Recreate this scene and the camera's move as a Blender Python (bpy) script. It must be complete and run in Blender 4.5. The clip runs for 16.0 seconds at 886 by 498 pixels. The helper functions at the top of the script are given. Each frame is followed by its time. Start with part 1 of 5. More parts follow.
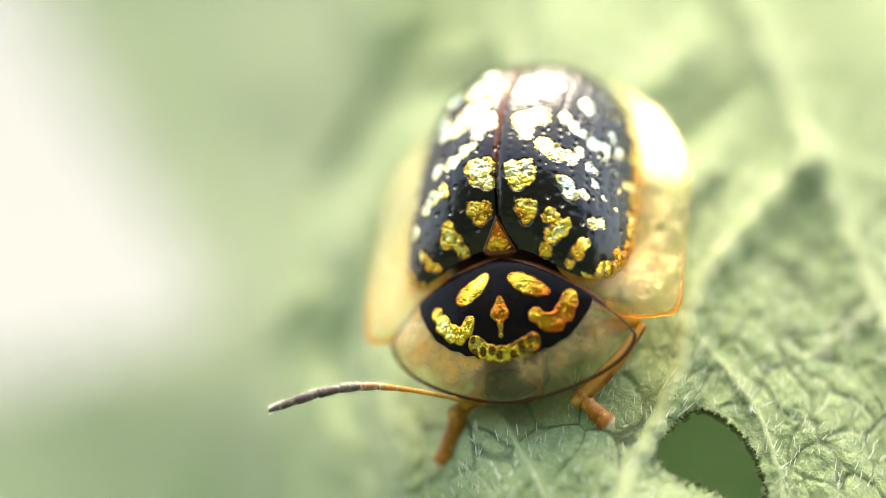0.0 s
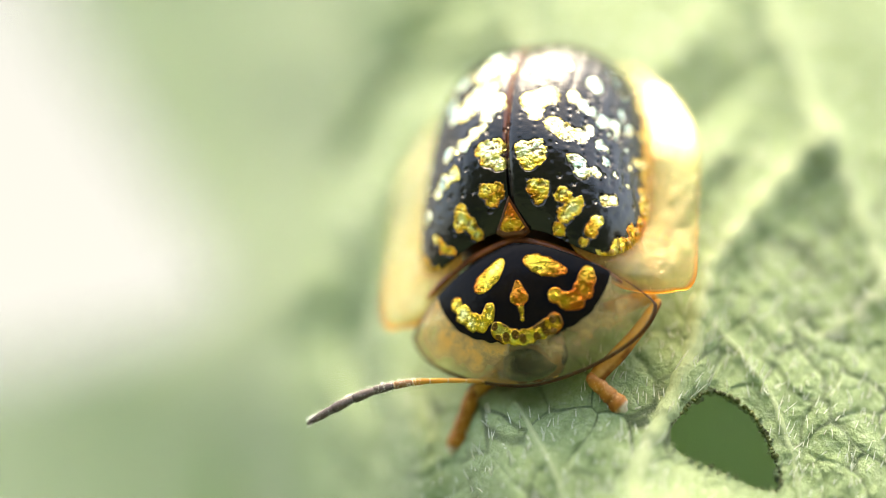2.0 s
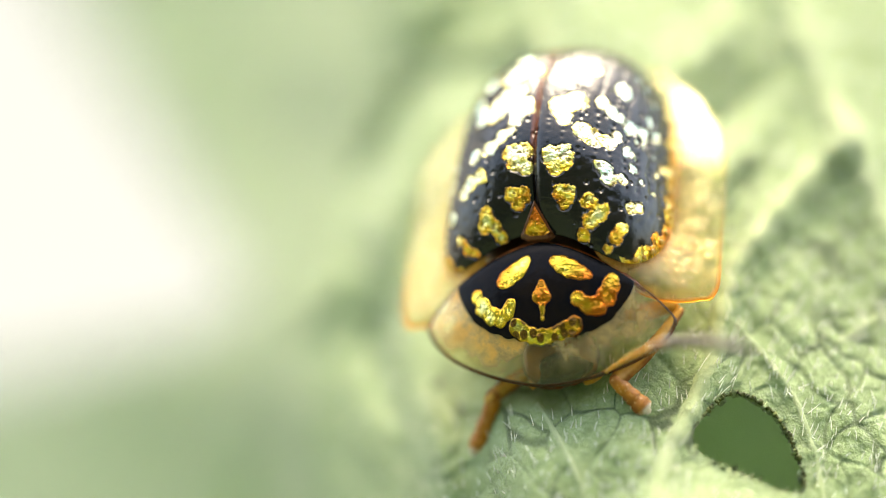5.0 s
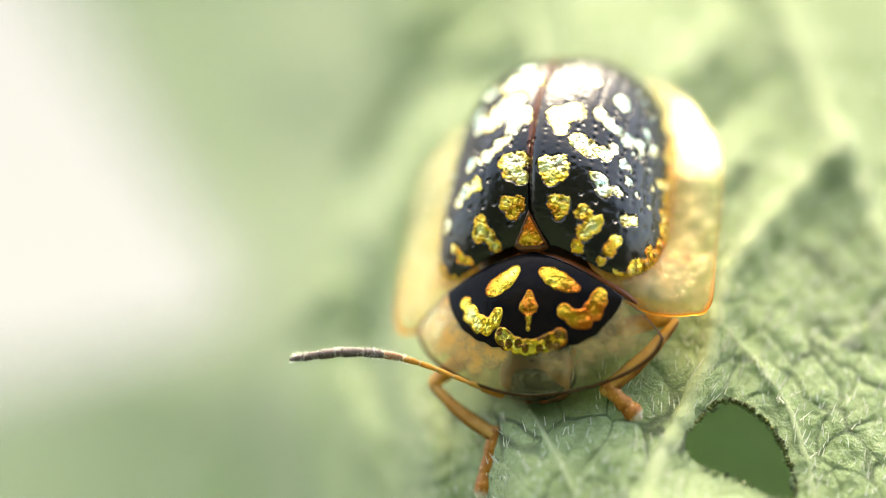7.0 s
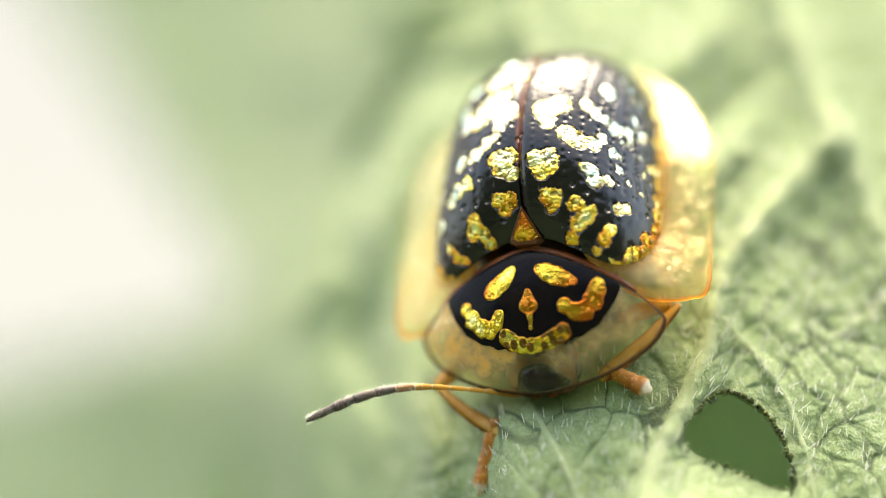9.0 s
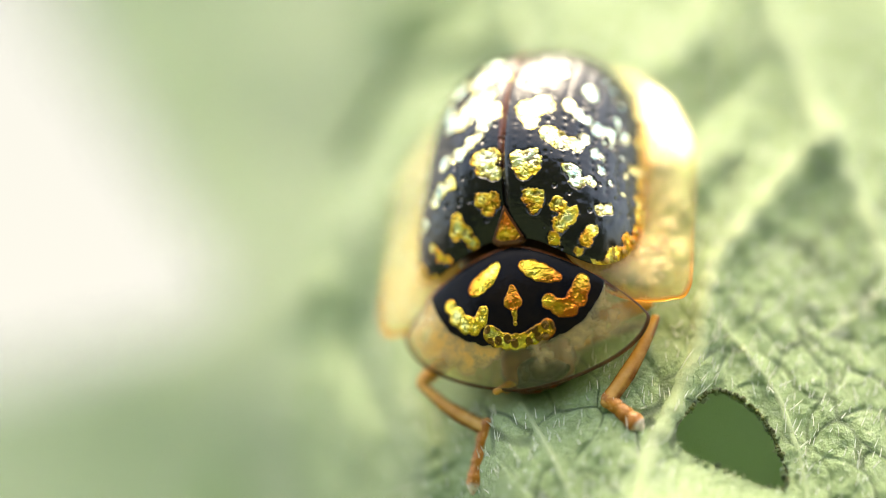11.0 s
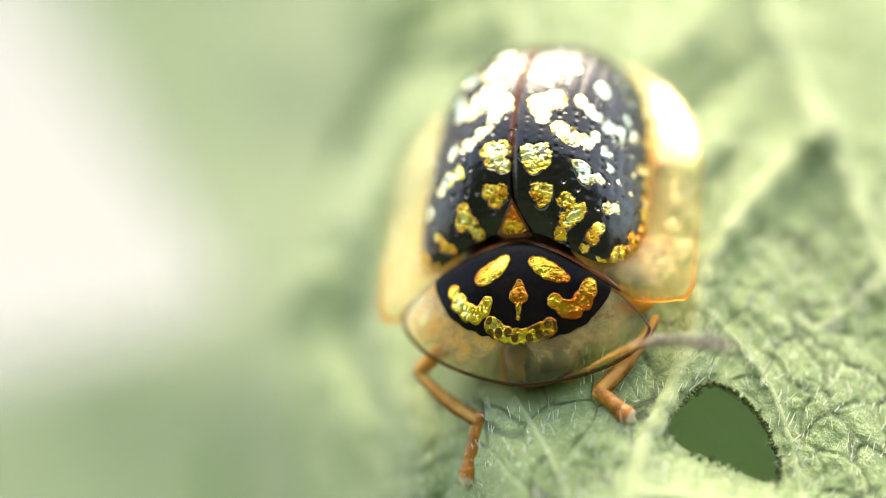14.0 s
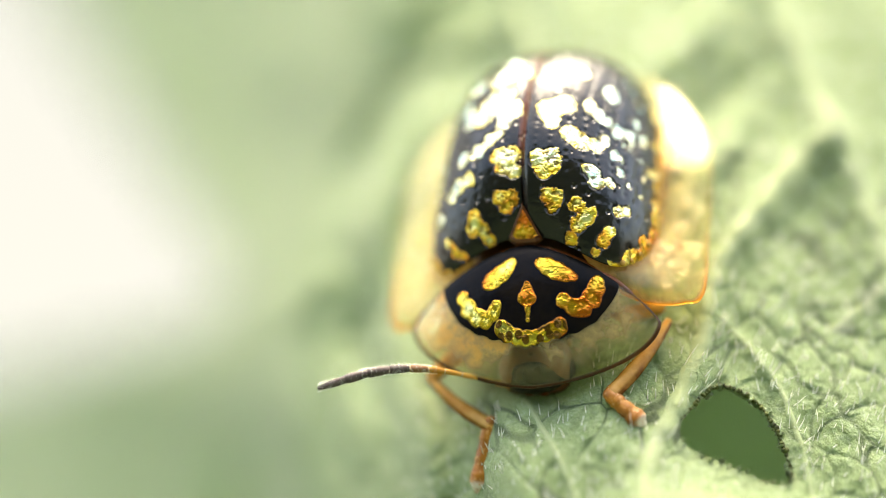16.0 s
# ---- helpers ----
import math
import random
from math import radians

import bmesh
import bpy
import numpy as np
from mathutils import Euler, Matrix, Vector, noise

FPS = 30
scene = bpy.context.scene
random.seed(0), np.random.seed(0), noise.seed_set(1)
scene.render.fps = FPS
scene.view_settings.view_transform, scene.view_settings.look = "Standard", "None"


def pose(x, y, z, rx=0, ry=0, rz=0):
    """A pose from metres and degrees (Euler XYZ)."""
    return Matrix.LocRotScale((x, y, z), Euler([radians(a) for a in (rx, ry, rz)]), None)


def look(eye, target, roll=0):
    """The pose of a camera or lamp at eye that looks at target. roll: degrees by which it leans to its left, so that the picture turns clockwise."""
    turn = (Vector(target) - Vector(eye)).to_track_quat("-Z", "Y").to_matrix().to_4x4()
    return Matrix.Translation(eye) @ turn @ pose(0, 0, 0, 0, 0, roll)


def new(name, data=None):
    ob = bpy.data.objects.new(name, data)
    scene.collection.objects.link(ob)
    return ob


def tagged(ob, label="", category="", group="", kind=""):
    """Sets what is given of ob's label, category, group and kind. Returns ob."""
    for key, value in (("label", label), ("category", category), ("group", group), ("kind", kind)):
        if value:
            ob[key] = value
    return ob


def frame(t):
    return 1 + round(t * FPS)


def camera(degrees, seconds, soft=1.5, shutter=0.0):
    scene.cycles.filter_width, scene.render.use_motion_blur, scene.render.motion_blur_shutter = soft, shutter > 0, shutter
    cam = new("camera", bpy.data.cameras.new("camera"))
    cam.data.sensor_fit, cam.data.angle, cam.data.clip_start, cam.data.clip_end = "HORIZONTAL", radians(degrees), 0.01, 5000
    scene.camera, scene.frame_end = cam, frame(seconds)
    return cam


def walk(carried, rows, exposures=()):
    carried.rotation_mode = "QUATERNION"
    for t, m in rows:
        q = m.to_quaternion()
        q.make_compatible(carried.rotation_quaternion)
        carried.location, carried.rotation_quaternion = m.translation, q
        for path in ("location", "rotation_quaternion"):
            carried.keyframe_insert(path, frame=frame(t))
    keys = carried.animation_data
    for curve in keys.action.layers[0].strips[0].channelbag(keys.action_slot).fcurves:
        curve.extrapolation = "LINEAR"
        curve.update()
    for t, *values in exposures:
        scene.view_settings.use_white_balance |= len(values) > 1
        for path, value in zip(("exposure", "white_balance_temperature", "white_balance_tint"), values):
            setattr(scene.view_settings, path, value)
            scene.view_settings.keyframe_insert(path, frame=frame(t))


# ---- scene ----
# ---------------------------------------------------------------- camera
cam = camera(30.0, 16.0, soft=0.95, shutter=0.5)
cam.data.dof.use_dof = True
cam.data.dof.focus_distance = 0.0304
cam.data.dof.aperture_fstop = 17.0
walk(cam, [
    (0, pose(0, -0.032, 0, 90 + 0.000, 0.000, -0.000)),
    (0.5, pose(0, -0.032, 0, 90 + 0.141, 0.195, -0.069)),
    (1, pose(0, -0.032, 0, 90 + -0.070, -0.019, 0.003)),
    (1.5, pose(0, -0.032, 0, 90 + -0.399, 0.225, 0.139)),
    (2, pose(0, -0.032, 0, 90 + -0.569, 0.403, 0.394)),
    (2.5, pose(0, -0.032, 0, 90 + -0.939, 0.324, 0.746)),
    (3, pose(0, -0.032, 0, 90 + -0.861, 0.276, 0.907)),
    (3.5, pose(0, -0.032, 0, 90 + -0.801, 0.276, 0.913)),
    (4, pose(0, -0.032, 0, 90 + -0.698, 0.610, 1.071)),
    (4.5, pose(0, -0.032, 0, 90 + -0.592, 0.583, 1.188)),
    (7, pose(0, -0.032, 0, 90 + -0.287, 0.383, 0.911)),
    (7.5, pose(0, -0.032, 0, 90 + -0.917, 0.302, 1.107)),
    (8, pose(0, -0.032, 0, 90 + -0.800, 0.288, 1.020)),
    (8.5, pose(0, -0.032, 0, 90 + -0.682, 0.283, 1.048)),
    (9, pose(0, -0.032, 0, 90 + -0.542, 0.634, 0.844)),
    (11.5, pose(0, -0.032, 0, 90 + -0.487, 1.101, 0.438)),
    (12, pose(0, -0.032, 0, 90 + -0.357, 1.044, 0.173)),
    (12.5, pose(0, -0.032, 0, 90 + -0.419, 0.875, 0.245)),
    (13, pose(0, -0.032, 0, 90 + -0.408, 1.086, 0.300)),
    (13.5, pose(0, -0.032, 0, 90 + -0.517, 0.718, 0.649)),
    (14, pose(0, -0.032, 0, 90 + -0.756, 0.942, 0.324)),
    (14.5, pose(0, -0.032, 0, 90 + -0.616, 1.051, 0.407)),
    (15, pose(0, -0.032, 0, 90 + -0.807, 1.102, 0.637)),
    (15.5, pose(0, -0.032, 0, 90 + -0.678, 1.151, 0.660)),
    (16, pose(0, -0.032, 0, 90 + -0.628, 1.138, 0.646)),
], exposures=[(0, 2.69, 8250, 5), (2.5, 2.73, 8250, 5), (3, 2.79, 8250, 5), (4.5, 2.79, 8250, 5), (7, 2.68, 8250, 5), (7.5, 2.65, 8250, 5), (9, 2.66, 8250, 5), (11.5, 2.69, 8250, 5), (16, 2.70, 8250, 5)])

# ---------------------------------------------------------------- world, sun, exposure
world = bpy.data.worlds.new("sky")
scene.world = world
world.use_nodes = True
sky_nodes = world.node_tree.nodes
sky = sky_nodes.new("ShaderNodeTexSky")
sky.sky_type = 'NISHITA'
sky.sun_disc = False
SUN_ELEVATION, SUN_AZIMUTH = 72.0, 8.0          # azimuth clockwise from the way the lens looks
sky.sun_elevation = radians(SUN_ELEVATION)
sky.sun_rotation = radians(SUN_AZIMUTH)
sky.air_density, sky.dust_density, sky.ozone_density = 1.0, 4.0, 1.0
sky_nodes["Background"].inputs["Strength"].default_value = 0.15
world.node_tree.links.new(sky.outputs[0], sky_nodes["Background"].inputs["Color"])
sun = new("sun", bpy.data.lights.new("sun", "SUN"))
sun.data.energy = 1.3
sun.data.angle = radians(40.0)
sun.data.color = (1.0, 0.98, 0.93)
_e, _a = radians(SUN_ELEVATION), radians(SUN_AZIMUTH)
sun.matrix_world = look((math.sin(_a) * math.cos(_e), math.cos(_a) * math.cos(_e), math.sin(_e)), (0, 0, 0))


# ---------------------------------------------------------------- materials
class Nodes:
    """A material with short ways to add and join nodes."""

    def __init__(self, name):
        self.mat = bpy.data.materials.new(name)
        self.mat.use_nodes = True
        self.tree = self.mat.node_tree
        self.bsdf = self.tree.nodes["Principled BSDF"]
        self.out = self.tree.nodes["Material Output"]

    def add(self, kind, **sockets):
        node = self.tree.nodes.new(kind)
        for key, value in sockets.items():
            self.set(node, key.replace("_", " "), value)
        return node

    def set(self, node, key, value):
        if isinstance(value, bpy.types.NodeSocket):
            self.tree.links.new(value, node.inputs[key])
        else:
            node.inputs[key].default_value = value

    def coords(self):
        return self.add("ShaderNodeTexCoord").outputs["Object"]

    def noise(self, scale, detail=4.0, rough=0.55, vec=None, distort=0.0):
        n = self.add("ShaderNodeTexNoise", Scale=scale, Detail=detail, Roughness=rough, Distortion=distort)
        self.tree.links.new(vec or self.coords(), n.inputs["Vector"])
        return n.outputs["Fac"]

    def voronoi(self, scale, feature='F1', vec=None, randomness=1.0, flat=False):
        n = self.add("ShaderNodeTexVoronoi", Scale=scale, Randomness=randomness)
        n.voronoi_dimensions = '2D' if flat else '3D'
        n.feature = feature
        self.tree.links.new(vec or self.coords(), n.inputs["Vector"])
        return n.outputs["Distance"]

    def jitter(self, scale, amount):
        """Object coordinates shaken by noise, so that cells lose their straight edges."""
        n = self.add("ShaderNodeTexNoise", Scale=scale, Detail=2.0)
        c = self.coords()
        self.tree.links.new(c, n.inputs["Vector"])
        sub = self.add("ShaderNodeVectorMath")
        sub.operation = 'SUBTRACT'
        self.tree.links.new(n.outputs["Color"], sub.inputs[0])
        sub.inputs[1].default_value = (0.5, 0.5, 0.5)
        mul = self.add("ShaderNodeVectorMath")
        mul.operation = 'SCALE'
        self.tree.links.new(sub.outputs[0], mul.inputs[0])
        mul.inputs["Scale"].default_value = amount
        add = self.add("ShaderNodeVectorMath")
        self.tree.links.new(c, add.inputs[0])
        self.tree.links.new(mul.outputs[0], add.inputs[1])
        return add.outputs[0]

    def ramp(self, fac, *stops):
        n = self.add("ShaderNodeValToRGB", Fac=fac)
        el = n.color_ramp.elements
        while len(el) < len(stops):
            el.new(0.5)
        for e, (p, c) in zip(el, stops):
            e.position = p
            e.color = (*c, 1) if isinstance(c, tuple) else (c, c, c, 1)
        return n.outputs["Color"]

    def math(self, op, a, b=0.0):
        n = self.add("ShaderNodeMath")
        n.operation = op
        self.set(n, 0, a)
        self.set(n, 1, b)
        return n.outputs[0]

    def span(self, v, lo, hi, a=0.0, b=1.0):
        n = self.add("ShaderNodeMapRange")
        self.set(n, 0, v)
        for i, value in enumerate((lo, hi, a, b)):
            n.inputs[1 + i].default_value = value
        return n.outputs[0]

    def mix(self, fac, a, b):
        n = self.add("ShaderNodeMix")
        n.data_type = 'RGBA'
        for i, value in ((0, fac), (6, a), (7, b)):
            if isinstance(value, tuple):
                value = (*value, 1)
            self.set(n, i, value)
        return n.outputs[2]

    def attribute(self, name):
        n = self.add("ShaderNodeAttribute")
        n.attribute_name = name
        return n.outputs["Fac"]

    def bump(self, height, depth, strength=1.0, normal=None):
        n = self.add("ShaderNodeBump", Strength=strength, Distance=depth, Height=height)
        if normal:
            self.tree.links.new(normal, n.inputs["Normal"])
        return n.outputs["Normal"]

    def base(self, **sockets):
        for key, value in sockets.items():
            if isinstance(value, tuple) and len(value) == 3 and "Color" in key:
                value = (*value, 1)
            self.set(self.bsdf, key.replace("_", " "), value)
        return self.bsdf

    def finish(self, shader):
        self.tree.links.new(shader, self.out.inputs["Surface"])
        return self.mat


def blend(m, fac, a, b):
    n = m.add("ShaderNodeMixShader")
    m.set(n, 0, fac)
    m.tree.links.new(a, n.inputs[1])
    m.tree.links.new(b, n.inputs[2])
    return n.outputs[0]


def leaf_material(name, pale, deep, line, through_light, quilt=False):
    """Matt felted underside of a leaf: low swellings parted by a net of thin sunken veinlets, finely grained."""
    m = Nodes(name)
    if quilt:
        big, small = m.attribute("vein_gap"), m.attribute("veinlet_gap")
    else:
        vec = m.jitter(1500, 0.00034)
        big, small = m.voronoi(480, 'DISTANCE_TO_EDGE', vec), m.voronoi(1250, 'DISTANCE_TO_EDGE', vec)
    felt = m.noise(9000, 5, 0.7)
    grain = m.noise(22000, 3, 0.6)
    patch = m.noise(520, 4, 0.6)
    colour = m.mix(m.span(patch, 0.32, 0.7), deep, pale)
    # raised felt and grain coloured whiter, a painted share of the down's sheen
    colour = m.mix(m.math('MULTIPLY', m.span(felt, 0.52, 0.70), 0.55), colour, (0.50, 0.57, 0.42))
    colour = m.mix(m.math('MULTIPLY', m.span(grain, 0.50, 0.66), 0.22), colour, (0.57, 0.63, 0.50))
    colour = m.mix(m.math('MULTIPLY', m.span(felt, 0.47, 0.32), 0.6), colour, tuple(0.40 * c for c in deep))
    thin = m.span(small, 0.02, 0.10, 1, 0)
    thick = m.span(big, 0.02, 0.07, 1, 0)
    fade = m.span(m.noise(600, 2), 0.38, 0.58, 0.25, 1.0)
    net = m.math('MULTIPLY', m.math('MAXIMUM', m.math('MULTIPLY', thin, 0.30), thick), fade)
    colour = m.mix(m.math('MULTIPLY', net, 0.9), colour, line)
    n1 = m.bump(felt, 0.00007, 0.8)
    n2 = m.bump(grain, 0.00004, 0.7, n1)
    m.base(Base_Color=colour, Roughness=0.6, Normal=n2, Specular_IOR_Level=0.35, Sheen_Weight=0.3, Sheen_Roughness=0.45)
    t = m.add("ShaderNodeBsdfTranslucent", Color=m.mix(0.5, colour, (0.41, 0.58, 0.31)), Normal=n2)
    return m.finish(blend(m, through_light, m.bsdf.outputs[0], t.outputs[0]))


def vein_material():
    """Pale felted rib."""
    m = Nodes("vein")
    felt = m.noise(9000, 5, 0.7)
    colour = m.mix(m.span(m.noise(900), 0.35, 0.65), (0.36, 0.445, 0.23), (0.42, 0.495, 0.29))
    colour = m.mix(m.math('MULTIPLY', m.span(felt, 0.5, 0.72), 0.5), colour, (0.52, 0.60, 0.40))
    m.base(Base_Color=colour, Roughness=0.65, Normal=m.bump(felt, 0.00009, 0.8), Specular_IOR_Level=0.3)
    t = m.add("ShaderNodeBsdfTranslucent", Color=(0.42, 0.53, 0.30, 1))
    return m.finish(blend(m, 0.28, m.bsdf.outputs[0], t.outputs[0]))


def hair_material():
    m = Nodes("hair")
    m.base(Base_Color=(0.93, 0.94, 0.86), Roughness=0.3)
    t = m.add("ShaderNodeBsdfTranslucent", Color=(0.90, 0.94, 0.88, 1))
    return m.finish(blend(m, 0.45, m.bsdf.outputs[0], t.outputs[0]))


def shell_material(name, cells, wobble, gloss):
    """Black lacquered cuticle with gilded spots; the field 'spot' is the distance in mm from a spot's edge."""
    m = Nodes(name)
    spot = m.attribute("spot")
    warm = m.attribute("warm")
    wob = m.math('MULTIPLY', m.math('SUBTRACT', m.noise(6500, 3, 0.6), 0.5), wobble)
    edge = m.span(m.math('ADD', spot, wob), -0.012, 0.012, 1, 0)
    core = m.span(spot, -0.09, 0.0, 0.0, 0.17)
    foil = m.noise(4600, 2.5, 0.6)
    hue = m.math('ADD', m.math('ADD', core, 0.05 if cells else 0.0), m.math('ADD', m.math('ADD', m.math('MULTIPLY', m.noise(1500, 2), 0.5), m.math('MULTIPLY', foil, 0.3 if cells else 0.5)), m.math('MULTIPLY', warm, 0.42)))
    gold = m.ramp(hue, (0.10, (0.62, 0.90, 0.86)), (0.26, (0.92, 0.93, 0.62)), (0.38, (0.95, 0.87, 0.30)), (0.50, (0.98, 0.68, 0.08)), (0.64, (0.92, 0.44, 0.05)), (0.80, (0.80, 0.20, 0.03)))
    pit = m.span(m.noise(8200, 2, 0.6, None, 0.4), *((0.56, 0.66) if cells else (0.50, 0.60)))
    gold = m.mix(m.math('MULTIPLY', pit, 0.18 if cells else 0.75), gold, (0.16, 0.07, 0.008))
    if cells:
        gold = m.mix(m.math('MULTIPLY', m.span(m.noise(2600, 3, 0.6, None, 0.8), 0.46, 0.60), 0.45), gold, (0.30, 0.22, 0.02))
        hole = m.math('MULTIPLY', m.attribute("cell"), m.span(m.voronoi(5400, 'F1', None, 0.55, True), 0.36, 0.42, 1, 0))
        gold = m.mix(hole, gold, (0.20, 0.10, 0.03))
    black = m.mix(m.span(m.noise(2500), 0.4, 0.7), (0.004, 0.004, 0.006), (0.010, 0.007, 0.006))
    black = m.mix(m.attribute("seam"), black, (0.12, 0.035, 0.014))
    punct = m.voronoi(3600)
    dots = m.math('MULTIPLY', m.span(punct, 0.10, 0.22), 0.0 if cells else 1.0)
    n = m.bump(m.math('ADD', m.math('MULTIPLY', dots, m.span(spot, 0, 0.03, 0.0, 1.0)), m.math('MULTIPLY', m.math('SUBTRACT', foil, m.math('MULTIPLY', pit, 0.22)), m.math('MULTIPLY', edge, 1.1 if cells else 2.4))), 0.00006, 0.9)
    n = m.bump(m.noise(7000, 3), 0.00002, 0.5, n)
    m.base(Base_Color=m.mix(edge, black, gold), Metallic=edge, Roughness=m.span(edge, 0, 1, 0.19, 0.25 if cells else 0.32), Normal=n, Specular_IOR_Level=gloss)
    return m.finish(m.bsdf.outputs[0])


def membrane_material(name, tint, body, milk, net, relief, polish, shine, rim_clear, rim_body):
    """Clear horny flange: mostly see-through, amber, with a net of fine wrinkles and a wet gloss."""
    m = Nodes(name)
    vec = m.jitter(5000, 0.0004)
    cells = m.voronoi(5600, 'DISTANCE_TO_EDGE', vec)
    ridge = m.math('MULTIPLY', m.span(cells, 0.0, 0.12, 1, 0), m.span(m.noise(1300, 2), 0.34, 0.56))
    n = m.bump(m.math('ADD', m.math('MULTIPLY', ridge, net), m.math('MULTIPLY', m.noise(1500, 2), 0.12)), relief, 0.8)
    rim = m.attribute("rim")
    amber = m.math('MULTIPLY', m.attribute("amber"), m.span(m.noise(2600, 4, 0.6), 0.36, 0.58, 0.25, 1.0))
    patch = m.span(m.noise(700, 3), 0.3, 0.7)
    clear = m.add("ShaderNodeBsdfTransparent", Color=m.mix(rim, m.mix(amber, m.mix(patch, (*tint,), tuple(min(1, c * 1.06) for c in tint)), (1.0, 0.70, 0.26)), rim_clear))
    flesh = m.mix(rim, m.mix(amber, body, (1.0, 0.68, 0.24)), rim_body)
    d = m.add("ShaderNodeBsdfDiffuse", Color=flesh, Normal=n)
    t = m.add("ShaderNodeBsdfTranslucent", Color=flesh, Normal=n)
    cloud = blend(m, 0.55, d.outputs[0], t.outputs[0])
    fac = m.math('ADD', m.math('ADD', milk, m.math('MULTIPLY', m.math('MULTIPLY', ridge, net), 0.16)), m.math('ADD', m.math('MULTIPLY', rim, 0.4), m.math('MULTIPLY', amber, 0.75)))
    base = blend(m, fac, clear.outputs[0], cloud)
    g = m.add("ShaderNodeBsdfGlossy", Color=(1, 1, 1, 1), Roughness=polish, Normal=n)
    fr = m.add("ShaderNodeFresnel", IOR=1.5, Normal=n)
    return m.finish(blend(m, m.math('MULTIPLY', fr.outputs[0], shine), base, g.outputs[0]))


def horn_material(name, light, dark, scale, rough=0.3, clear=0.3, speckle=None, ridge=None):
    """Amber horn of legs and feelers."""
    m = Nodes(name)
    colour = m.mix(m.span(m.noise(scale, 4, 0.6), 0.35, 0.65), dark, light)
    if speckle:
        colour = m.mix(m.math('MULTIPLY', m.attribute("pad"), m.span(m.noise(3500, 2), 0.40, 0.52)), colour, (0.85, 0.80, 0.68))
        colour = m.mix(m.span(m.noise(scale * 5, 2), 0.59, 0.66), colour, speckle)
    if ridge:
        colour = m.mix(m.math('MULTIPLY', m.attribute("ridge"), m.span(m.noise(2500, 3), 0.25, 0.5)), colour, ridge)
    n = m.bump(m.noise(9000, 3), 0.00002, 0.5)
    m.base(Base_Color=colour, Roughness=rough, Normal=n, Coat_Weight=0.08, Coat_Roughness=0.1, Specular_IOR_Level=0.3)
    t = m.add("ShaderNodeBsdfTranslucent", Color=colour)
    return m.finish(blend(m, clear, m.bsdf.outputs[0], t.outputs[0]))


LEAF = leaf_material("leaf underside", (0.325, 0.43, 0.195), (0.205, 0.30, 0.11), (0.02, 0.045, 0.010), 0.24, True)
BACK_LEAF = leaf_material("shaded leaf", (0.38, 0.53, 0.25), (0.33, 0.47, 0.21), (0.16, 0.28, 0.08), 0.4)
CUT = horn_material("gnawed rim", (0.14, 0.17, 0.05), (0.03, 0.035, 0.012), 5000, 0.7, 0.1)
VEIN, HAIR = vein_material(), hair_material()
SHELL = shell_material("gilded black shell", False, 0.21, 0.5)
SHIELD = shell_material("gilded black shield", True, 0.07, 0.07)
FLANGE = membrane_material("amber flange", (0.98, 0.92, 0.72), (0.96, 0.80, 0.48), 0.0, 0.5, 0.000011, 0.22, 0.22, (0.85, 0.46, 0.12), (0.9, 0.42, 0.08))
VISOR = membrane_material("clear visor", (1.0, 0.95, 0.78), (0.98, 0.86, 0.60), 0.03, 0.4, 0.000012, 0.08, 0.55, (0.10, 0.035, 0.012), (0.16, 0.05, 0.015))
AMBER = horn_material("amber horn", (0.76, 0.42, 0.085), (0.36, 0.135, 0.02), 1500)
SHIN = horn_material("ridged amber horn", (0.70, 0.41, 0.11), (0.46, 0.21, 0.035), 1800, 0.26, 0.3, None, (0.20, 0.062, 0.010))
BEAD = horn_material("amber bead", (0.70, 0.42, 0.08), (0.30, 0.15, 0.03), 3000, 0.12, 0.3)
RUSSET = horn_material("russet horn", (0.34, 0.17, 0.07), (0.20, 0.09, 0.04), 3000, 0.4, 0.15)
TARSAL = horn_material("rusty horn", (0.46, 0.18, 0.022), (0.24, 0.075, 0.008), 2600, 0.4, 0.1, (0.58, 0.30, 0.10))
DUSK = horn_material("dark feeler tip", (0.11, 0.075, 0.07), (0.05, 0.036, 0.034), 4000, 0.5, 0.05)
PALE = horn_material("pale joint", (0.75, 0.6, 0.4), (0.6, 0.42, 0.22), 4000, 0.5, 0.2)
CHESTNUT = horn_material("chestnut head", (0.22, 0.095, 0.05), (0.11, 0.045, 0.025), 2500, 0.2, 0.05)
EYE = horn_material("black eye", (0.020, 0.013, 0.011), (0.008, 0.006, 0.006), 3000, 0.15, 0.0)
BELLY = horn_material("dark belly", (0.10, 0.04, 0.015), (0.03, 0.014, 0.008), 2000, 0.35, 0.0)
SEAM = horn_material("rusty seam", (0.30, 0.08, 0.02), (0.12, 0.03, 0.01), 2500, 0.25, 0.1)


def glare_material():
    """Distance burnt out to white, its brightness emitted by the sheet itself."""
    m = Nodes("glowing distance")
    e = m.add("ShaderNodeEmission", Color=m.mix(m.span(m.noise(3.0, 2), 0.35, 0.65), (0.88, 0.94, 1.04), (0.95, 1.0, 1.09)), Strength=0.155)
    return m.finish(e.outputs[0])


GLARE = glare_material()


# turf of the ground; also coats the added screen behind the lens
def turf_material():
    m = Nodes("undergrowth")
    m.base(Base_Color=m.mix(m.span(m.noise(60.0, 5), 0.35, 0.65), (0.018, 0.035, 0.012), (0.05, 0.08, 0.025)), Roughness=0.85, Normal=m.bump(m.noise(200.0, 4), 0.004))
    return m.finish(m.bsdf.outputs[0])


TURF = turf_material()


# ---------------------------------------------------------------- shapes of the leaf and of the beetle
MM = 0.001
FIG = 1.04          # the beetle's size against its plan


